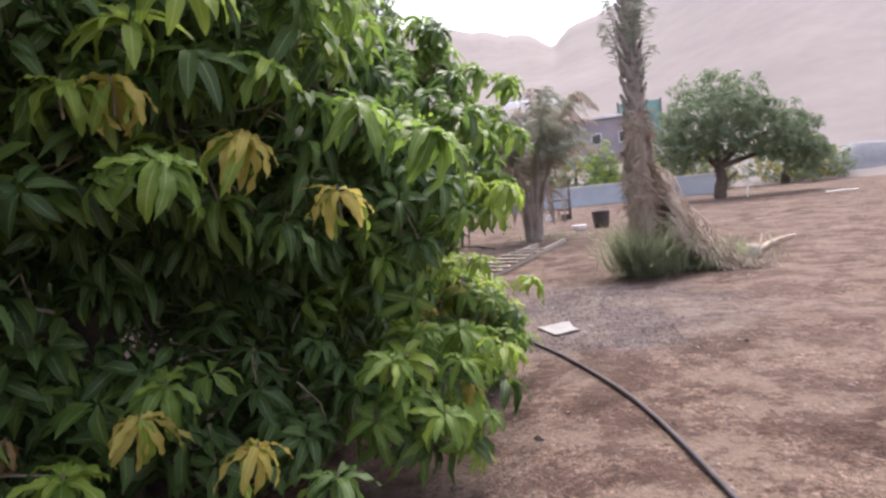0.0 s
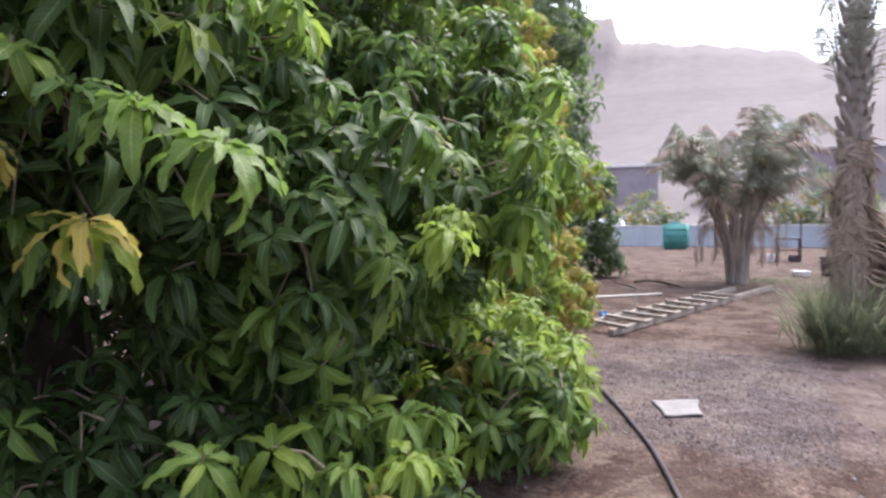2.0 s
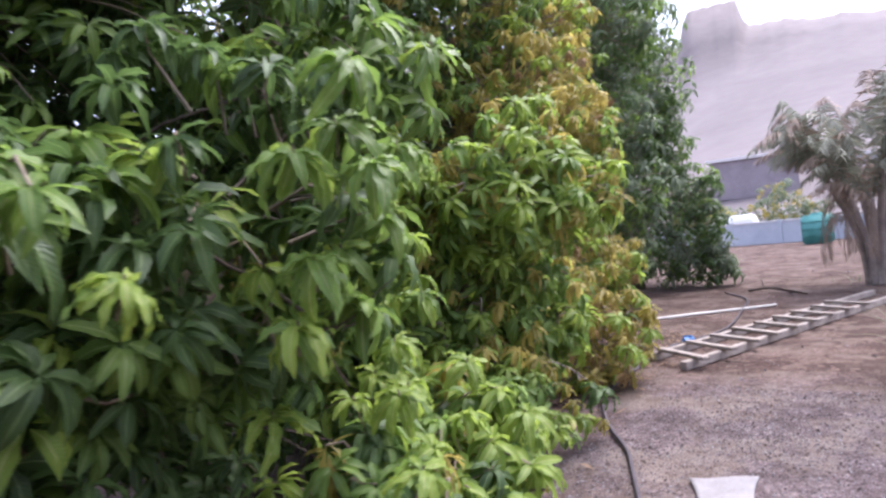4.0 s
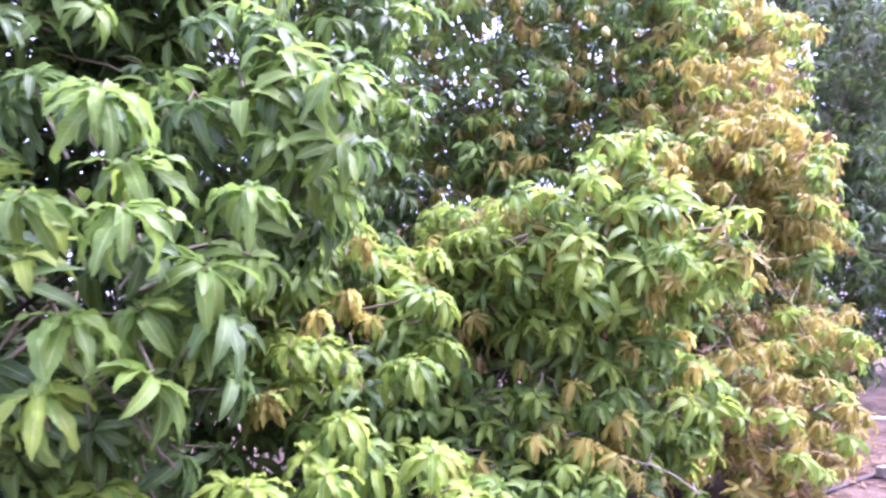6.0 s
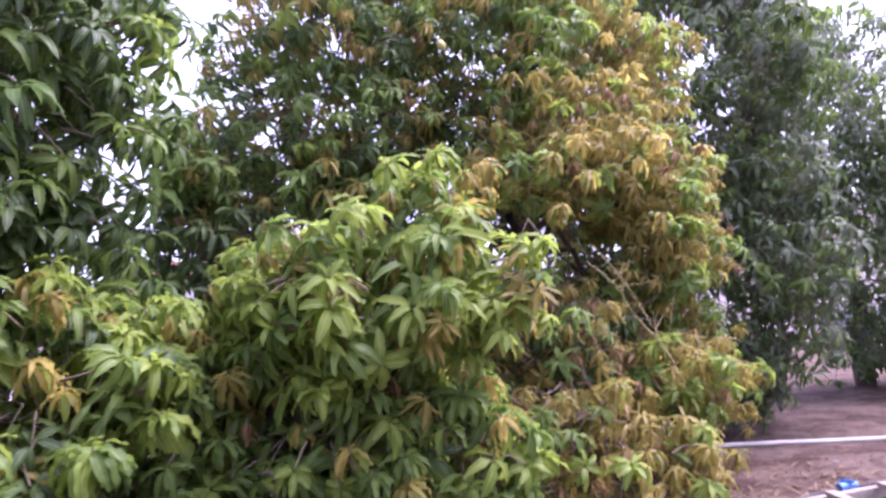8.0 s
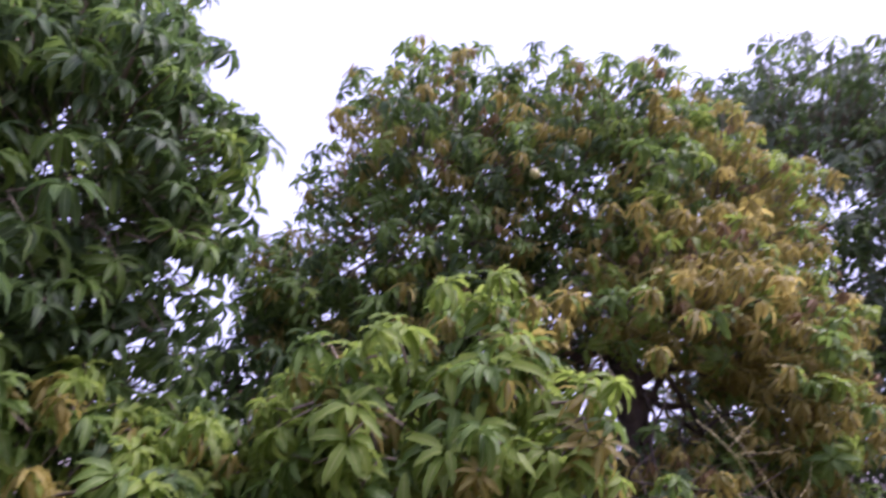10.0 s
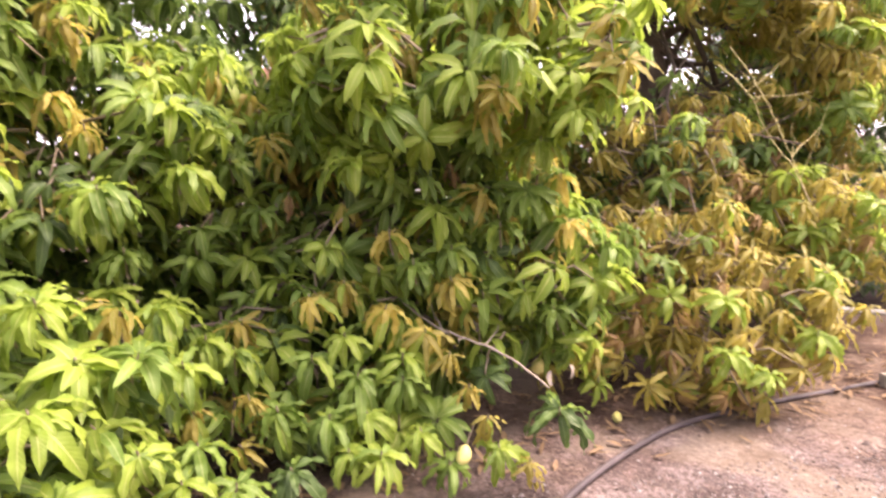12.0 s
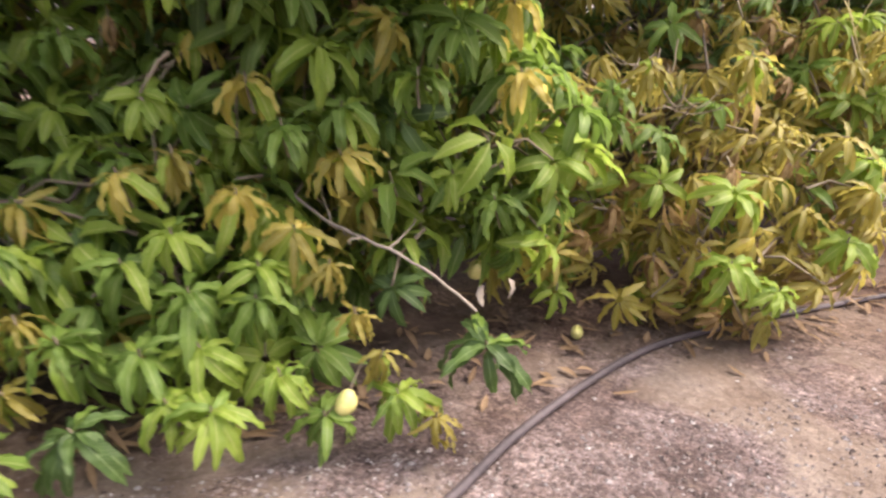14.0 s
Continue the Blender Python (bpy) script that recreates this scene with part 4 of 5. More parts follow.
# ---- palms and dry fronds ----
def frond_arrays(line, leaflet, n, rng, fold=0.6, width=0.02, thin=0.010):
    """A palm frond: a tapering stalk with paired leaflets."""
    items = [tube_arrays(line, np.linspace(thin, thin * 0.35, len(line)), 5)]
    p = spline(line, n)
    d = np.gradient(p, axis=0)
    d /= np.linalg.norm(d, axis=1, keepdims=True)
    vs, fs = [], []
    for i in range(int(n * 0.15), n):
        out = np.cross(d[i], (0.0, 0.0, 1.0))
        out /= np.linalg.norm(out) + 1e-6
        for sgn in (-1, 1):
            q = out * sgn * 0.75 + d[i] * 0.75 + np.array([0, 0, -fold]) * rng.uniform(0.4, 1.2) + rng.normal(0, 0.12, 3)
            q /= np.linalg.norm(q)
            ln = leaflet * rng.uniform(0.7, 1.1) * (1.05 - 0.6 * i / n)
            w = d[i] * width * 0.5
            k = len(vs)
            mid = p[i] + q * ln * 0.5
            tip = p[i] + q * ln + np.array([0, 0, -0.25 * fold * ln])
            vs += [p[i] - w * 0.5, p[i] + w * 0.5, mid + w, mid - w, tip + w * 0.15, tip - w * 0.15]
            fs += [(k, k + 1, k + 2, k + 3), (k + 3, k + 2, k + 4, k + 5)]
    items.append((np.array(vs), np.array(fs)))
    return joined(items)


def palm_trunk(base, height, radius, rng):
    """A trunk with the stubs of old leaf stalks."""
    line = bent(base, np.add(base, (0.05, 0.05, height)), 0, 14, rng, 0.02)
    items = [tube_arrays(line, np.linspace(radius * 1.15, radius * 0.8, 14), 14, 0.04, rng)]
    for i in range(int(height * 34)):
        h, a = i / (height * 34) * height, i * 2.39996
        out = np.array([math.cos(a), math.sin(a), 0.0])
        r = radius * (1.1 - 0.3 * h / height)
        p = np.add(base, (0.05 * h / height, 0.05 * h / height, h)) + out * r * 0.9
        items.append(tube_arrays([p, p + out * 0.05 + (0, 0, 0.06), p + out * 0.085 + (0, 0, 0.15)], [0.045, 0.038, 0.02], 5))
    return joined(items)


def skirted_palm(base, seed):
    rng = np.random.default_rng(seed)
    root = thing("palm_tree", "tall thin palm with a shaggy skirt of dry fronds", "palm", at=base)
    v, f = palm_trunk((0, 0, -0.1), 5.0, 0.105, rng)
    part("trunk", mesh_of("trunk", v, f, [PALMTRUNK]), root)
    for i in range(46):
        a, h = rng.uniform(0, 6.28), rng.uniform(0.8, 2.2)
        o, drop = rng.uniform(0.13, 0.24), rng.uniform(0.7, 1.3)
        c, s = math.cos(a), math.sin(a)
        line = [(c * 0.15, s * 0.15, h), (c * o * 0.8, s * o * 0.8, h + 0.05), (c * o, s * o, h - drop * 0.4), (c * o * 1.1, s * o * 1.1, max(0.1, h - drop))]
        v, f = frond_arrays(line, 0.32, 26, rng, 1.1, 0.024, 0.012)
        part("dry_frond", mesh_of("dry_frond", v, f, [DRYFROND]), root)
    for i in range(40):
        a, q = rng.uniform(-0.2, 0.8), rng.uniform(0.55, 1.15)
        h = rng.uniform(0.6, 1.6)
        c, s = math.cos(a), math.sin(a)
        line = [(c * 0.15, s * 0.15, h), (c * 0.45, s * 0.45, h * 0.8 + 0.1), (c * 1.0 * q, s * 1.0 * q, h * 0.35 + 0.05), (c * 1.5 * q, s * 1.5 * q, 0.05)]
        v, f = frond_arrays(line, 0.36, 34, rng, 0.9, 0.026, 0.016)
        part("dry_frond", mesh_of("dry_frond", v, f, [DRYFROND]), root)
    for i in range(22):
        a, h = rng.uniform(0, 6.28), rng.uniform(2.3, 4.9)
        c, s = math.cos(a), math.sin(a)
        o, up = rng.uniform(0.22, 0.42), rng.uniform(0.5, 0.9)
        line = [(c * 0.13, s * 0.13, h), (c * o * 0.7, s * o * 0.7, h + up * 0.6), (c * o, s * o, h + up), (c * o * 1.3, s * o * 1.3, h + up * 0.9)]
        v, f = frond_arrays(line, 0.24, 22, rng, 0.6, 0.018)
        part("green_frond", mesh_of("green_frond", v, f, [PALMLEAF]), root)
    return root


def clump_palm(base, seed):
    rng = np.random.default_rng(seed)
    root = thing("palm_clump", "many-stemmed clump palm with drooping grey-green fronds", "palm", at=base)
    for i in range(13):
        a = i * 2.39996
        c, s = math.cos(a), math.sin(a)
        o, h = 0.20 + 0.75 * math.sqrt(i / 13), rng.uniform(1.5, 2.5)
        line = spline([(c * 0.17, s * 0.17, -0.05), (c * o * 0.30, s * o * 0.30, h * 0.35), (c * o * 0.7, s * o * 0.7, h * 0.75), (c * o, s * o, h)], 9)
        part("stem", tube_mesh("stem", line, np.linspace(0.075, 0.04, 9), PALMTRUNK, 8, 0.08, rng), root)
        for j in range(9):
            b = a + rng.normal(0, 1.0)
            e, g = math.cos(b), math.sin(b)
            r, up = rng.uniform(0.5, 1.1), rng.uniform(0.25, 1.25)
            p = line[-1]
            fl = [p, p + (e * r * 0.35, g * r * 0.35, up * 0.7), p + (e * r * 0.8, g * r * 0.8, up), p + (e * r * 1.25, g * r * 1.25, up * 0.7)]
            v, f = frond_arrays(fl, 0.42, 26, rng, 0.9, 0.04)
            part("frond", mesh_of("frond", v, f, [PALMLEAF if rng.random() < 0.6 else DRYFROND]), root)
    for i in range(40):
        a, h = rng.uniform(0, 6.28), rng.uniform(1.2, 2.5)
        c, s = math.cos(a), math.sin(a)
        o = rng.uniform(0.4, 0.85)
        line = [(c * o * 0.5, s * o * 0.5, h), (c * o, s * o, h), (c * o * 1.2, s * o * 1.2, h * 0.55), (c * o * 1.15, s * o * 1.15, h * 0.42)]
        v, f = frond_arrays(line, 0.3, 22, rng, 1.0, 0.025)
        part("dry_frond", mesh_of("dry_frond", v, f, [DRYFROND]), root)
    return root


skirted_palm((1.9, 9.62, 0), 41)
clump_palm((0.14, 16.95, 0), 42)


def blade_clump(name, base, spread_xy, high, count, mat, label, seed):
    """A tuft of upright arching blades."""
    rng = np.random.default_rng(seed)
    items, us = [], []
    for i in range(count):
        v, f, u = blade(rng, high * rng.uniform(0.45, 1.0), 0.016, rng.uniform(60, 88), rng.uniform(10, 75), 4, 0.0, 0.3)
        v = turned_z(v, rng.uniform(0, 6.28)) + [rng.normal(0, spread_xy[0]), rng.normal(0, spread_xy[1]), 0]
        items.append((v, f)), us.append(u)
    v, f = joined(items)
    return tagged(thing(name, label, "grass", at=base, data=mesh_of(name, v, f, [mat], None, np.concatenate(us))), kind="stuff")


blade_clump("reed_clump", (1.85, 9.45, 0), (0.17, 0.17), 1.05, 900, REED, "green reedy grass clump at the palm's foot", 43)
blade_clump("dry_grass_tuft", (2.55, 9.8, 0), (0.38, 0.2), 0.6, 600, REED, "short dull green grass under the dry fronds", 44)
blade_clump("dry_grass_tuft", (0.75, 17.3, 0), (0.5, 0.2), 0.18, 200, REED, "short dry grass on bare earth", 45)

stump = bmesh.new()
bmesh.ops.create_icosphere(stump, subdivisions=3, radius=0.17)
for v in stump.verts:
    v.co *= 1 + 0.25 * noise.noise(v.co * 9)
    v.co.z = max(v.co.z * 0.8, -0.1)
thing("palm_stump", "dark rotten palm stump beside the fallen fronds", "stump", at=(3.5, 10.35, 0.09), data=bm_mesh("palm_stump", stump, PALMTRUNK, True))


def branch(name, points, r0, r1, mat, label, seed):
    rng = np.random.default_rng(seed)
    p = spline(points, 22)
    p[1:-1] += rng.normal(0, 0.003, (20, 3))
    ob = thing(name, label, "branch")
    part("stem", tube_mesh("stem", p, np.linspace(r0, r1, 22), mat, 7, 0.08, rng), ob)
    for k in range(4):
        i = rng.integers(5, 19)
        d = rng.normal(0, 0.16, 3) + [0, 0, 0.08]
        part("side_twig", tube_mesh("side_twig", bent(p[i], p[i] + d, 0, 5, rng, 0.01), np.linspace(r1 * 1.2, r1 * 0.5, 5), mat, 5), ob)
    return ob


branch("dead_branch", [(3.6, 10.6, 0.06), (3.9, 11.2, 0.05), (4.4, 12.0, 0.07), (4.9, 12.7, 0.05)], 0.06, 0.02, DRYFROND, "dead palm stalk trailing over the earth", 51)
branch("dead_branch", [(-1.9, 16.1, 0.04), (-1.5, 16.0, 0.08), (-1.0, 15.6, 0.05), (-0.75, 15.4, 0.03)], 0.03, 0.015, BARK, "dark dead branch lying near the dark mango tree", 52)


# ---- far garden ----
def broad_tree(base, trunk_h, lobes, label, seed, kinds, size=1.25, density=20, name="shade_tree"):
    rng = np.random.default_rng(seed)
    root = thing(name, label, "tree", at=base)
    b = np.array(base, float)
    part("trunk", tube_mesh("trunk", bent((0, 0, -0.1), (0, 0, trunk_h), 0, 6, rng, 0.04), np.linspace(0.30, 0.2, 6), BARK, 12, 0.06, rng), root)
    for c, r, *_ in lobes:
        part("limb", tube_mesh("limb", bent((0, 0, trunk_h * 0.9), np.array(c) - b, 0.2, 6, rng, 0.08), np.linspace(0.14, 0.04, 6), BARK, 7), root)
    pts = crown_points(lobes, density, rng, (), 0.8, 0.3)
    vs, fs, us, idx, n = [], [], [], [], 0
    for row in pts:
        k = rng.choice(kinds)
        v, f, u = COARSE[k][rng.integers(5)]
        turn = frame_from(row[3:6] * 0.7 + (0, 0, 0.6) + rng.normal(0, 0.3, 3), rng.uniform(0, 6.28))
        vs.append((v * size * rng.uniform(0.7, 1.2)) @ turn.T + row[:3] - b), fs.append(f + n), us.append(u), idx.append(np.full(len(f), list(LOOKS).index(k)))
        n += len(v)
    tagged(part("crown", mesh_of("crown", np.concatenate(vs), np.concatenate(fs), [LEAF[k] for k in LOOKS], np.concatenate(idx), np.concatenate(us)), root), kind="stuff")
    return root


broad_tree((7.9, 30.5, 0), 1.5, [((7.9, 30.5, 3.6), (2.3, 2.2, 1.7), 0), ((6.3, 30.2, 2.7), (1.4, 1.4, 1.2), 0), ((10.0, 30.4, 2.7), (1.8, 1.6, 1.2), 0), ((11.4, 30.6, 1.7), (1.0, 1.0, 0.8), 0)],
           "broad round shade tree with a short forked trunk", 61, ["H", "H", "H"], 1.8, 16)
broad_tree((3.55, 38.0, 0), 0.8, [((3.55, 38, 1.9), (0.9, 0.9, 1.4), 0), ((3.95, 38, 1.0), (0.8, 0.8, 0.8), 0)], "small green tree beside the boundary wall", 62, ["L", "H"], 1.7, 16, "small_tree")
for n, (x, y, w, h) in enumerate([(-12, 40, 2.0, 1.6), (-7.5, 43, 1.7, 1.5), (-1.0, 42, 1.9, 1.6), (2.2, 43, 1.5, 1.9), (8.5, 42, 2.3, 1.5), (14.0, 41, 2.4, 1.5)]):
    broad_tree((x, y, 0), 0.6, [((x, y, h), (w, w, h), 0), ((x + 0.8 * w, y + 0.3, h * 0.7), (w * 0.7, w * 0.7, h * 0.7), 0)], "dull green shrub growing behind the boundary wall", 70 + n, ["H", "O", "H"], 2.3, 6, "shrub")

wall = tagged(new("wall_far"), "low pale blue plastered boundary wall", "wall", kind="structure")
for i in range(12):
    x = -17 + i * 2.2
    mat = PLASTER
    part("panel", box_mesh("panel", (2.06, 0.14, 1.02), mat, (x + 1.1, 36.2, 0.5), 0.01), wall)
    part("pier", box_mesh("pier", (0.16, 0.22, 1.12), PLASTER, (x, 36.2, 0.54), 0.012), wall)
    part("coping", box_mesh("coping", (2.06, 0.24, 0.07), CONCRETE, (x + 1.1, 36.2, 1.05), 0.012), wall)

tank = thing("water_tank", "teal green plastic water tank standing on bare earth", "tank", at=(-3.95, 33.4, 0))
tb = bmesh.new()
bmesh.ops.create_cube(tb, size=1.0, matrix=Matrix.Translation((0, 0, 0.6)) @ Matrix.Diagonal((1.05, 0.95, 1.16, 1)))
bmesh.ops.bevel(tb, geom=tb.edges[:], offset=0.07, segments=3, affect="EDGES")
part("body", bm_mesh("body", tb, TEAL, True), tank)
for h in (0.3, 0.6, 0.9):
    part("rib", box_mesh("rib", (1.09, 0.99, 0.05), TEAL, (0, 0, h), 0.02), tank)
lid = bmesh.new()
bmesh.ops.create_cone(lid, segments=24, radius1=0.24, radius2=0.2, depth=0.1, cap_ends=True, matrix=Matrix.Translation((0, 0, 1.22)))
part("lid", bm_mesh("lid", lid, TEAL), tank)

table = thing("metal_table", "rusty dark metal table frame with two tall posts", "table", at=(0.9, 25.2, 0))
part("tabletop", box_mesh("tabletop", (0.75, 0.5, 0.04), DARKMETAL, (0, 0, 0.74), 0.008), table)
for x in (-0.33, 0.33):
    for y in (-0.2, 0.2):
        part("leg", box_mesh("leg", (0.045, 0.045, 0.74), DARKMETAL, (x, y, 0.36), 0.006), table)
    part("post", box_mesh("post", (0.05, 0.05, 1.5), DARKMETAL, (x + 0.05, 0.28, 0.74), 0.006), table)
part("crossbar", box_mesh("crossbar", (0.66, 0.04, 0.04), DARKMETAL, (0, 0.28, 0.35), 0.006), table)
part("shelf", box_mesh("shelf", (0.3, 0.3, 0.2), DARKMETAL, (0.18, 0, 0.11), 0.02), table)


def pot(name, base, radius, high, mat, label, category, wall=0.02):
    """A round open vessel with a rim."""
    prof = [(0.0, 0.0), (radius * 0.78, 0.0), (radius * 0.95, high * 0.4), (radius, high * 0.92), (radius * 1.08, high), (radius * 0.98, high), (radius * 0.92, high * 0.9), (radius * 0.7, high * 0.1), (0.0, high * 0.08)]
    bm = bmesh.new()
    vs = [bm.verts.new((r, 0, z)) for r, z in prof]
    es = [bm.edges.new((a, c)) for a, c in zip(vs, vs[1:])]
    bmesh.ops.spin(bm, geom=vs + es, cent=(0, 0, 0), axis=(0, 0, 1), steps=28, angle=radians(360))
    bmesh.ops.remove_doubles(bm, verts=bm.verts, dist=1e-4)
    return thing(name, label, category, at=base, data=bm_mesh(name, bm, mat, True))


pot("barrel", (2.0, 19.6, 0), 0.25, 0.48, DARKMETAL, "dark dented metal drum on the earth", "barrel")
pot("basin", (1.35, 19.2, 0), 0.2, 0.14, WHITE, "pale plastic basin on the ground", "basin")
pot("bucket", (0.45, 24.6, 0), 0.13, 0.26, WHITE, "small white bucket beside the metal table", "bucket")
stick = thing("stick", "pale straight stick lying on far bare earth", "stick")
part("shaft", tube_mesh("shaft", bent((10.7, 26.6, 0.03), (11.7, 26.4, 0.03), 0, 6, rng, 0.01), 0.035, POLEMAT, 7), stick)
stake = thing("stake", "pale wooden stake standing near the shade tree", "stake")
part("shaft", tube_mesh("shaft", bent((8.7, 29.4, -0.1), (8.8, 29.4, 1.1), 0, 6, rng, 0.02), 0.035, POLEMAT, 7), stake)


def polar(b, r, z=0.0):
    return (-math.sin(radians(b)) * r, math.cos(radians(b)) * r, z)


def hill_house(b, r, wide, deep, high, mat, label, windows):
    """A plain flat-roofed house on the slope, with a roof slab and windows."""
    root = thing("house", label, "house", "houses on the slope", polar(b, r, hill_height(b, r) - 0.6))
    root.rotation_euler = (0, 0, radians(b))
    part("wall", box_mesh("wall", (wide, deep, high + 0.6), mat, (0, 0, (high + 0.6) / 2), 0.03), root)
    part("roof", box_mesh("roof", (wide + 0.5, deep + 0.5, 0.22), CONCRETE, (0, 0, high + 0.7), 0.03), root)
    for i in range(windows):
        x = (i + 0.5) / windows * wide - wide / 2
        win = part("window", box_mesh("window", (0.9, 0.12, 1.0), CONCRETE, (x, -deep / 2 - 0.02, high * 0.62), 0.02), root)
        part("pane", box_mesh("pane", (0.74, 0.06, 0.84), DARKMETAL, (x, -deep / 2 - 0.07, high * 0.62), 0.004), win)
    return root


hill_house(-4.6, 62, 7.0, 5.0, 3.0, DARKWALL, "dark flat-roofed house with a pale roof edge", 3)
hill_house(12.5, 64, 6.5, 5.0, 2.6, DARKWALL, "dark stone house half hidden by shrubs", 0)
hill_house(3.6, 60, 4.5, 4.0, 2.0, PLASTER, "small pale house on the slope", 2)
farm = thing("house", "white farm house with a red roof behind the mango trees", "house", at=(-14.5, 9.2, 0))
part("wall", box_mesh("wall", (4.0, 6.5, 3.4), WHITE, (0, 0, 1.65), 0.03), farm)
part("roof", box_mesh("roof", (4.6, 7.1, 0.35), BRICKISH, (0, 0, 3.52), 0.05), farm)
for y in (-1.8, 0.2, 2.2):
    win = part("window", box_mesh("window", (0.12, 1.0, 1.1), CONCRETE, (2.02, y, 1.8), 0.02), farm)
    part("pane", box_mesh("pane", (0.06, 0.84, 0.94), DARKMETAL, (2.08, y, 1.8), 0.004), win)
net = thing("shade_net_shelter", "green shade netting stretched on a frame", "shelter", at=polar(-8.2, 64, hill_height(-8.2, 64) - 0.4))
net.rotation_euler = (0, 0, radians(-8))
part("netting", box_mesh("netting", (3.6, 3.0, 3.9), NET, (0, 0, 1.95), 0.08), net)
for x in (-1.85, 1.85):
    part("post", box_mesh("post", (0.12, 0.12, 4.1), DARKMETAL, (x, -1.55, 2.0), 0.01), net)
perg = thing("pergola", "white slatted pergola roof on the slope", "pergola", at=polar(0.8, 84, hill_height(0.8, 84)))
for i in range(5):
    part("slat", box_mesh("slat", (6.6, 0.3, 0.14), WHITE, (0, i * 0.9, 2.6 + 0.28 * i), 0.01), perg)
for x in (-3.1, 3.1):
    part("post", box_mesh("post", (0.16, 0.16, 3.0), WHITE, (x, 0.2, 1.2), 0.01), perg)

# low gravel bank at the far side of the yard
rng = np.random.default_rng(66)
rows = []
for i in range(41):
    x, y = 15.6 + 0.75 * i, 43.5 - 0.10 * i
    top = 1.75 + 0.25 * math.sin(i * 0.35) + rng.normal(0, 0.06)
    for d, z in ((-2.2, -0.15), (-1.5, top * 0.45), (-0.7, top * 0.92), (0.0, top), (2.5, top * 0.9), (4.0, -0.2)):
        rows.append((x, y + d + rng.normal(0, 0.08), z * min(1.0, i / 4, (40 - i) / 4) - 0.05))
bank_faces = [(i * 6 + j, (i + 1) * 6 + j, (i + 1) * 6 + j + 1, i * 6 + j + 1) for i in range(40) for j in range(5)]
tagged(new("gravel_bank", mesh_of("gravel_bank", rows, bank_faces, [BANK])), "low blue-grey gravel bank at the edge of the yard", "bank", kind="structure")

car = thing("car", "white car parked behind the boundary wall", "car", at=(-9.0, 40.0, 0))
cb = bmesh.new()
bmesh.ops.create_cube(cb, size=1.0, matrix=Matrix.Translation((0, 0, 0.62)) @ Matrix.Diagonal((4.0, 1.65, 0.62, 1)))
bmesh.ops.bevel(cb, geom=cb.edges[:], offset=0.14, segments=3, affect="EDGES")
part("body", bm_mesh("body", cb, WHITE, True), car)
cc = bmesh.new()
bmesh.ops.create_cube(cc, size=1.0, matrix=Matrix.Translation((-0.1, 0, 1.18)) @ Matrix.Diagonal((2.3, 1.45, 0.6, 1)))
for v in cc.verts:
    if v.co.z > 1.2:
        v.co.x = -0.1 + (v.co.x + 0.1) * 0.68
bmesh.ops.bevel(cc, geom=cc.edges[:], offset=0.08, segments=3, affect="EDGES")
part("cabin", bm_mesh("cabin", cc, WHITE, True), car)
for x in (-1.25, 1.3):
    for y in (-0.72, 0.72):
        wb = bmesh.new()
        bmesh.ops.create_cone(wb, segments=22, radius1=0.32, radius2=0.32, depth=0.2, cap_ends=True, matrix=Matrix.Translation((x, y, 0.32)) @ Matrix.Rotation(radians(90), 4, "X"))
        part("wheel", bm_mesh("wheel", wb, DARKMETAL), car)


# ---- mango fruit and bare twigs ----
def mango_fruit(at, size, seed, tilt=0.0, stalk=0.05):
    bm = bmesh.new()
    bmesh.ops.create_icosphere(bm, subdivisions=3, radius=1.0)
    for v in bm.verts:
        z = v.co.z
        v.co = (v.co.x * 0.40 * size * (1 - 0.12 * z) + 0.06 * size * (1 - z * z), v.co.y * 0.34 * size, z * 0.5 * size)
    fruit = thing("mango", "pale yellow-green mango hanging among the leaves" if stalk else "green mango lying on the ground", "mango", "mangoes", at)
    fruit.rotation_euler = (tilt, 0.2 * seed, seed)
    part("fruit", bm_mesh("fruit", bm, MANGO, True), fruit)
    if stalk:
        part("stalk", tube_mesh("stalk", [(0, 0, size * 0.47), (0.004, 0, size * 0.47 + stalk), (0.012, 0, size * 0.47 + 2 * stalk)], 0.003, TWIG, 5), fruit)
    return fruit


mango_fruit((-0.96, 7.24, 0.37), 0.085, 1)
mango_fruit((-0.38, 6.66, 0.21), 0.08, 2)
mango_fruit((-2.48, 7.70, 3.45), 0.10, 3)
mango_fruit((-2.52, 7.79, 3.45), 0.10, 4)
mango_fruit((-1.75, 7.75, 3.75), 0.09, 5)
mango_fruit((-1.9, 9.3, 3.9), 0.10, 6)
mango_fruit((-1.02, 7.74, 0.035), 0.075, 7, 1.3, 0)
branch("bare_branch", [(-1.2, 6.25, 0.86)] + BARE, 0.0065, 0.004, PALETWIG, "bare grey mango branch reaching out of the leaves", 81)
branch("bare_branch", [(-1.4, 6.05, 0.95), (-1.11, 5.99, 0.79), (-0.93, 5.86, 0.64), (-0.74, 5.80, 0.47), (-0.6, 5.78, 0.3)], 0.010, 0.005, BARK, "bare grey mango branch bending to the ground", 82)
branch("bare_branch", [(-0.2, 3.95, 1.62), (0.17, 4.10, 1.38), (0.17, 4.20, 1.24), (0.15, 4.33, 1.05)], 0.007, 0.004, BARK, "thin bare branch between dark leaves", 83)
branch("bare_branch", [(-1.55, 8.80, 2.15), (-1.38, 8.84, 1.93), (-1.35, 8.98, 1.70), (-1.24, 9.04, 1.42), (-1.22, 9.12, 1.25)], 0.0035, 0.002, PALESTEM, "thin yellow stem hanging from the tall tree", 85)
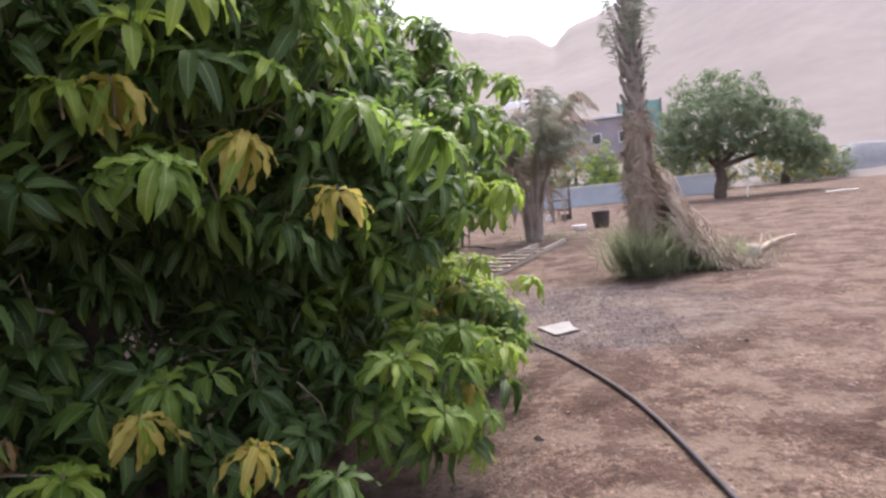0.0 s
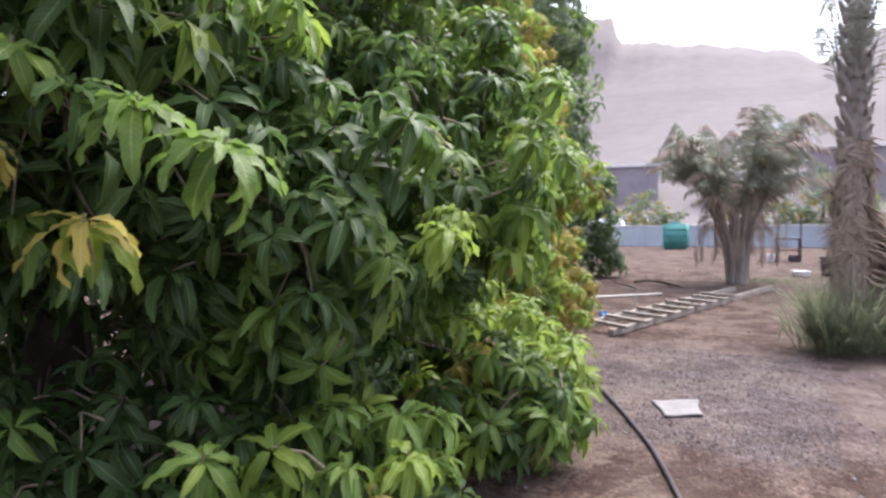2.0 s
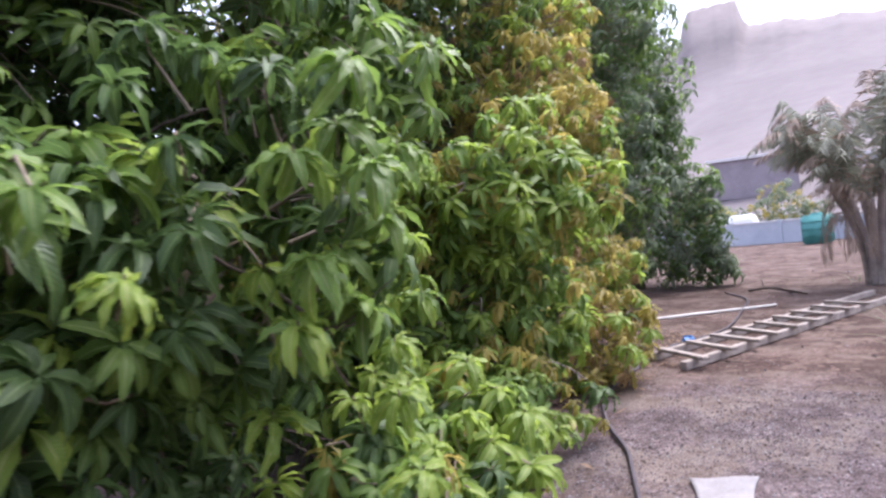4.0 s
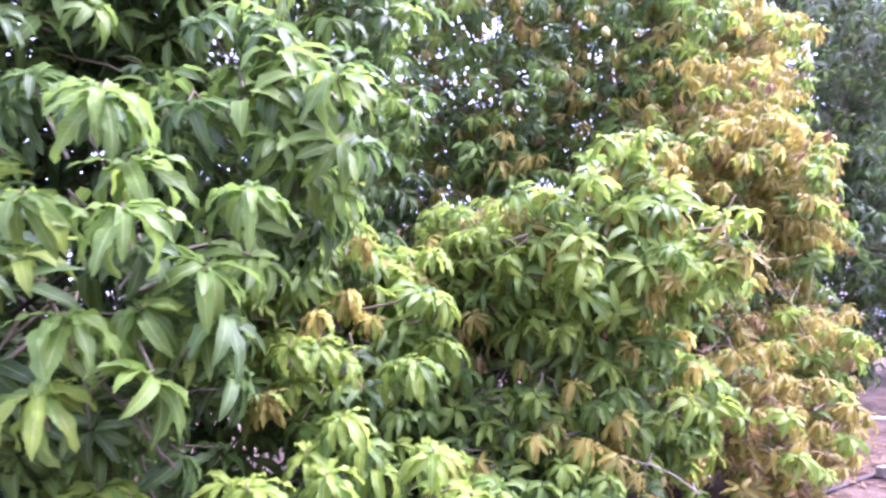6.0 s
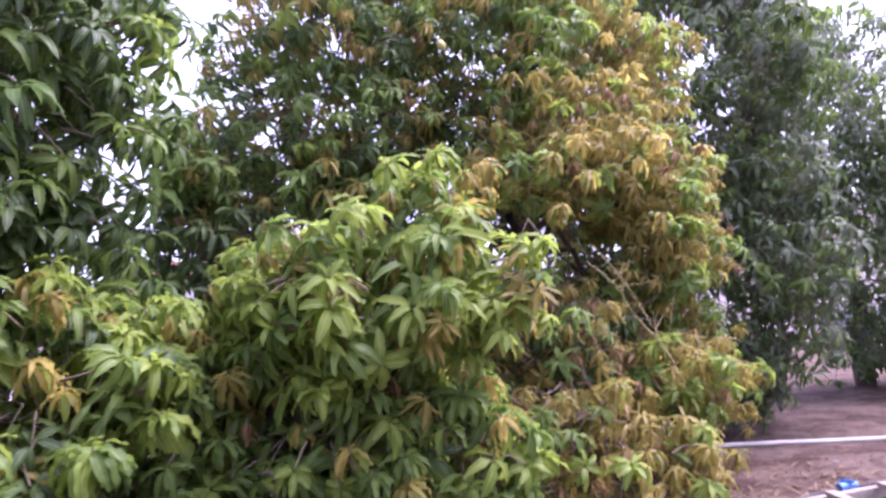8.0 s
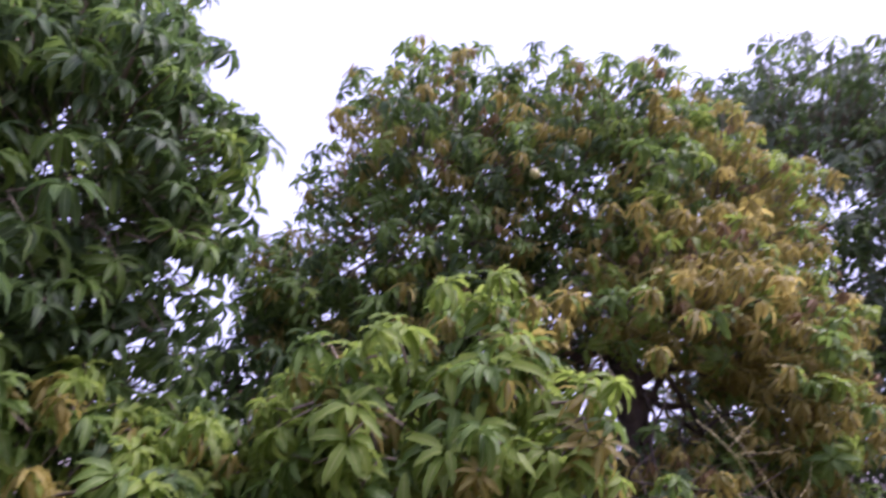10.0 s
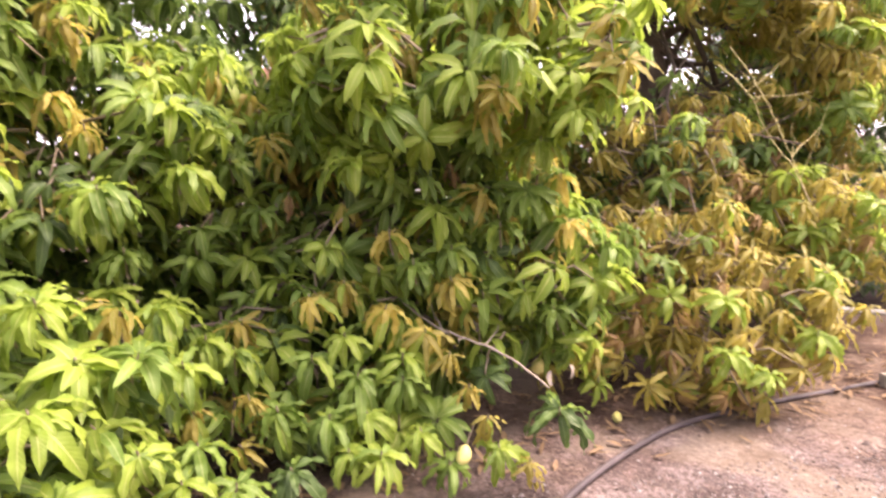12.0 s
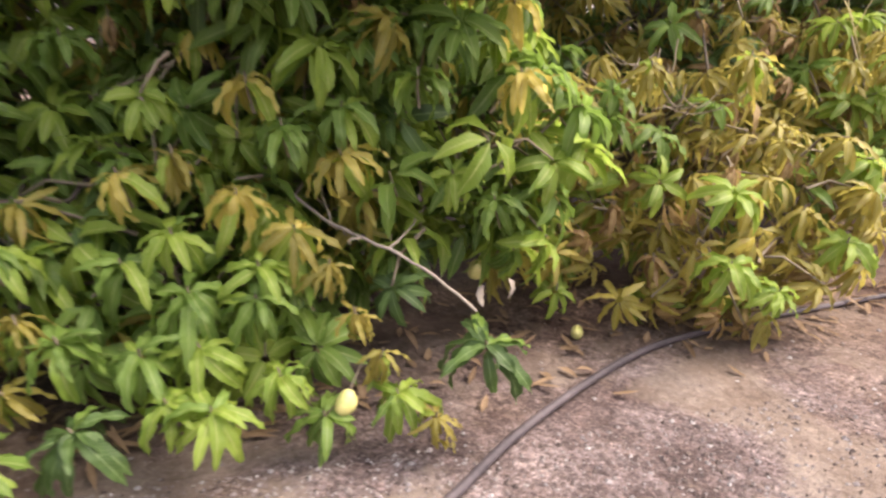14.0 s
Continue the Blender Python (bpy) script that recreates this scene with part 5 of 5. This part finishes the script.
branch("bare_branch", [(-1.40, 8.60, 2.00), (-1.22, 8.66, 1.82), (-1.20, 8.82, 1.56), (-1.10, 8.92, 1.36), (-1.11, 9.06, 1.15)], 0.0035, 0.002, PALESTEM, "thin yellow stem hanging from the tall tree", 86)
branch("bare_branch", [(-1.9, 8.0, 1.75), (-1.35, 8.20, 1.62), (-1.15, 8.55, 1.58), (-1.1, 8.95, 1.52)], 0.007, 0.004, BARK, "dark bare branch reaching across the hollow", 87)

# pale curled leaves at the branch tip
rng = np.random.default_rng(89)
for at, turn in (((-0.52, 7.19, 0.50), 40), ((-0.55, 7.12, 0.47), 200)):
    v, f, u = blade(rng, 0.075, 0.030, -55, 60, 6, 0.002, 0.6)
    dry = thing("dry_leaf", "pale curled dry leaf hanging at the branch tip", "leaf", "dry leaves", at, mesh_of("dry_leaf", v, f, [PALETWIG], None, u))
    dry.rotation_euler = (0, 0, radians(turn))

# tangle of dry twigs on the drooping skirt
rng = np.random.default_rng(88)
tangle = thing("dry_twigs", "tangle of dry pinkish-grey twigs caught on the leaves", "twigs")
for k in range(11):
    a = np.array([-1.12, 8.05, 1.16]) + rng.normal(0, 0.07, 3)
    e = a + [rng.uniform(0.0, 0.12), rng.normal(0.0, 0.18), rng.uniform(-0.16, 0.08)]
    part("twig", tube_mesh("twig", bent(a, e, -0.06, 7, rng, 0.003), np.linspace(0.0035, 0.0018, 7), TWIG, 5), tangle)


# ---- ground litter ----
def pebbles(count, box, sizes, seed, name, label):
    rng = np.random.default_rng(seed)
    octa = np.array([(1, 0, 0), (0, 1, 0), (-1, 0, 0), (0, -1, 0), (0, 0, 0.7), (0, 0, -0.5)], float)
    tri = np.array([(0, 1, 4), (1, 2, 4), (2, 3, 4), (3, 0, 4), (1, 0, 5), (2, 1, 5), (3, 2, 5), (0, 3, 5)])
    vs, fs = [], []
    for i in range(count):
        x, y = rng.uniform(box[0], box[1]), rng.uniform(box[2], box[3])
        if noise.noise((x * 0.8, y * 0.8, 9)) < rng.uniform(-0.5, 0.35):
            continue
        s = sizes[0] * (sizes[1] / sizes[0]) ** (rng.random() ** 2.2)
        v = turned_z(octa * (1 + rng.normal(0, 0.2, (6, 1))) * s * [1, rng.uniform(0.6, 1), 1], rng.uniform(0, 6.28))
        fs.append(tri + 6 * len(vs))
        vs.append(v + [x, y, ground_height(x, y) + s * 0.15])
    return tagged(new(name, mesh_of(name, np.concatenate(vs), np.concatenate(fs), [STONE], smooth=False)), label, "gravel", kind="stuff")


pebbles(9000, (-1.2, 2.6, 1.8, 10.0), (0.003, 0.012), 91, "gravel", "small grey and brown stones on dusty ground")
pebbles(30000, (-0.4, 1.7, 5.6, 8.8), (0.0035, 0.013), 93, "gravel", "fine pink and grey grit along the hose")
pebbles(900, (-2.5, 9, 1.5, 24.0), (0.012, 0.035), 92, "loose_stones", "scattered larger stones and clods of earth")

rng = np.random.default_rng(95)
items, us = [], []
for i in range(800):
    y = rng.uniform(2.0, 11.5)
    x = -0.55 - 0.1 * max(0, y - 6) - abs(rng.normal(0, 0.55)) + rng.normal(0, 0.12)
    v, f, u = blade(rng, rng.uniform(0.06, 0.14), rng.uniform(0.02, 0.032), rng.uniform(-5, 12), rng.uniform(-30, 50), 3, 0.0, rng.uniform(0.1, 0.5))
    v = turned_z(v, rng.uniform(0, 6.28))
    items.append((v + [x, y, ground_height(x, y) + 0.008 - min(0, v[:, 2].min())], f)), us.append(u)
v, f = joined(items)
tagged(new("leaf_litter", mesh_of("leaf_litter", v, f, [DRYLEAF], None, np.concatenate(us))), "dry brown fallen leaves under the mango trees", "leaf litter", kind="stuff")
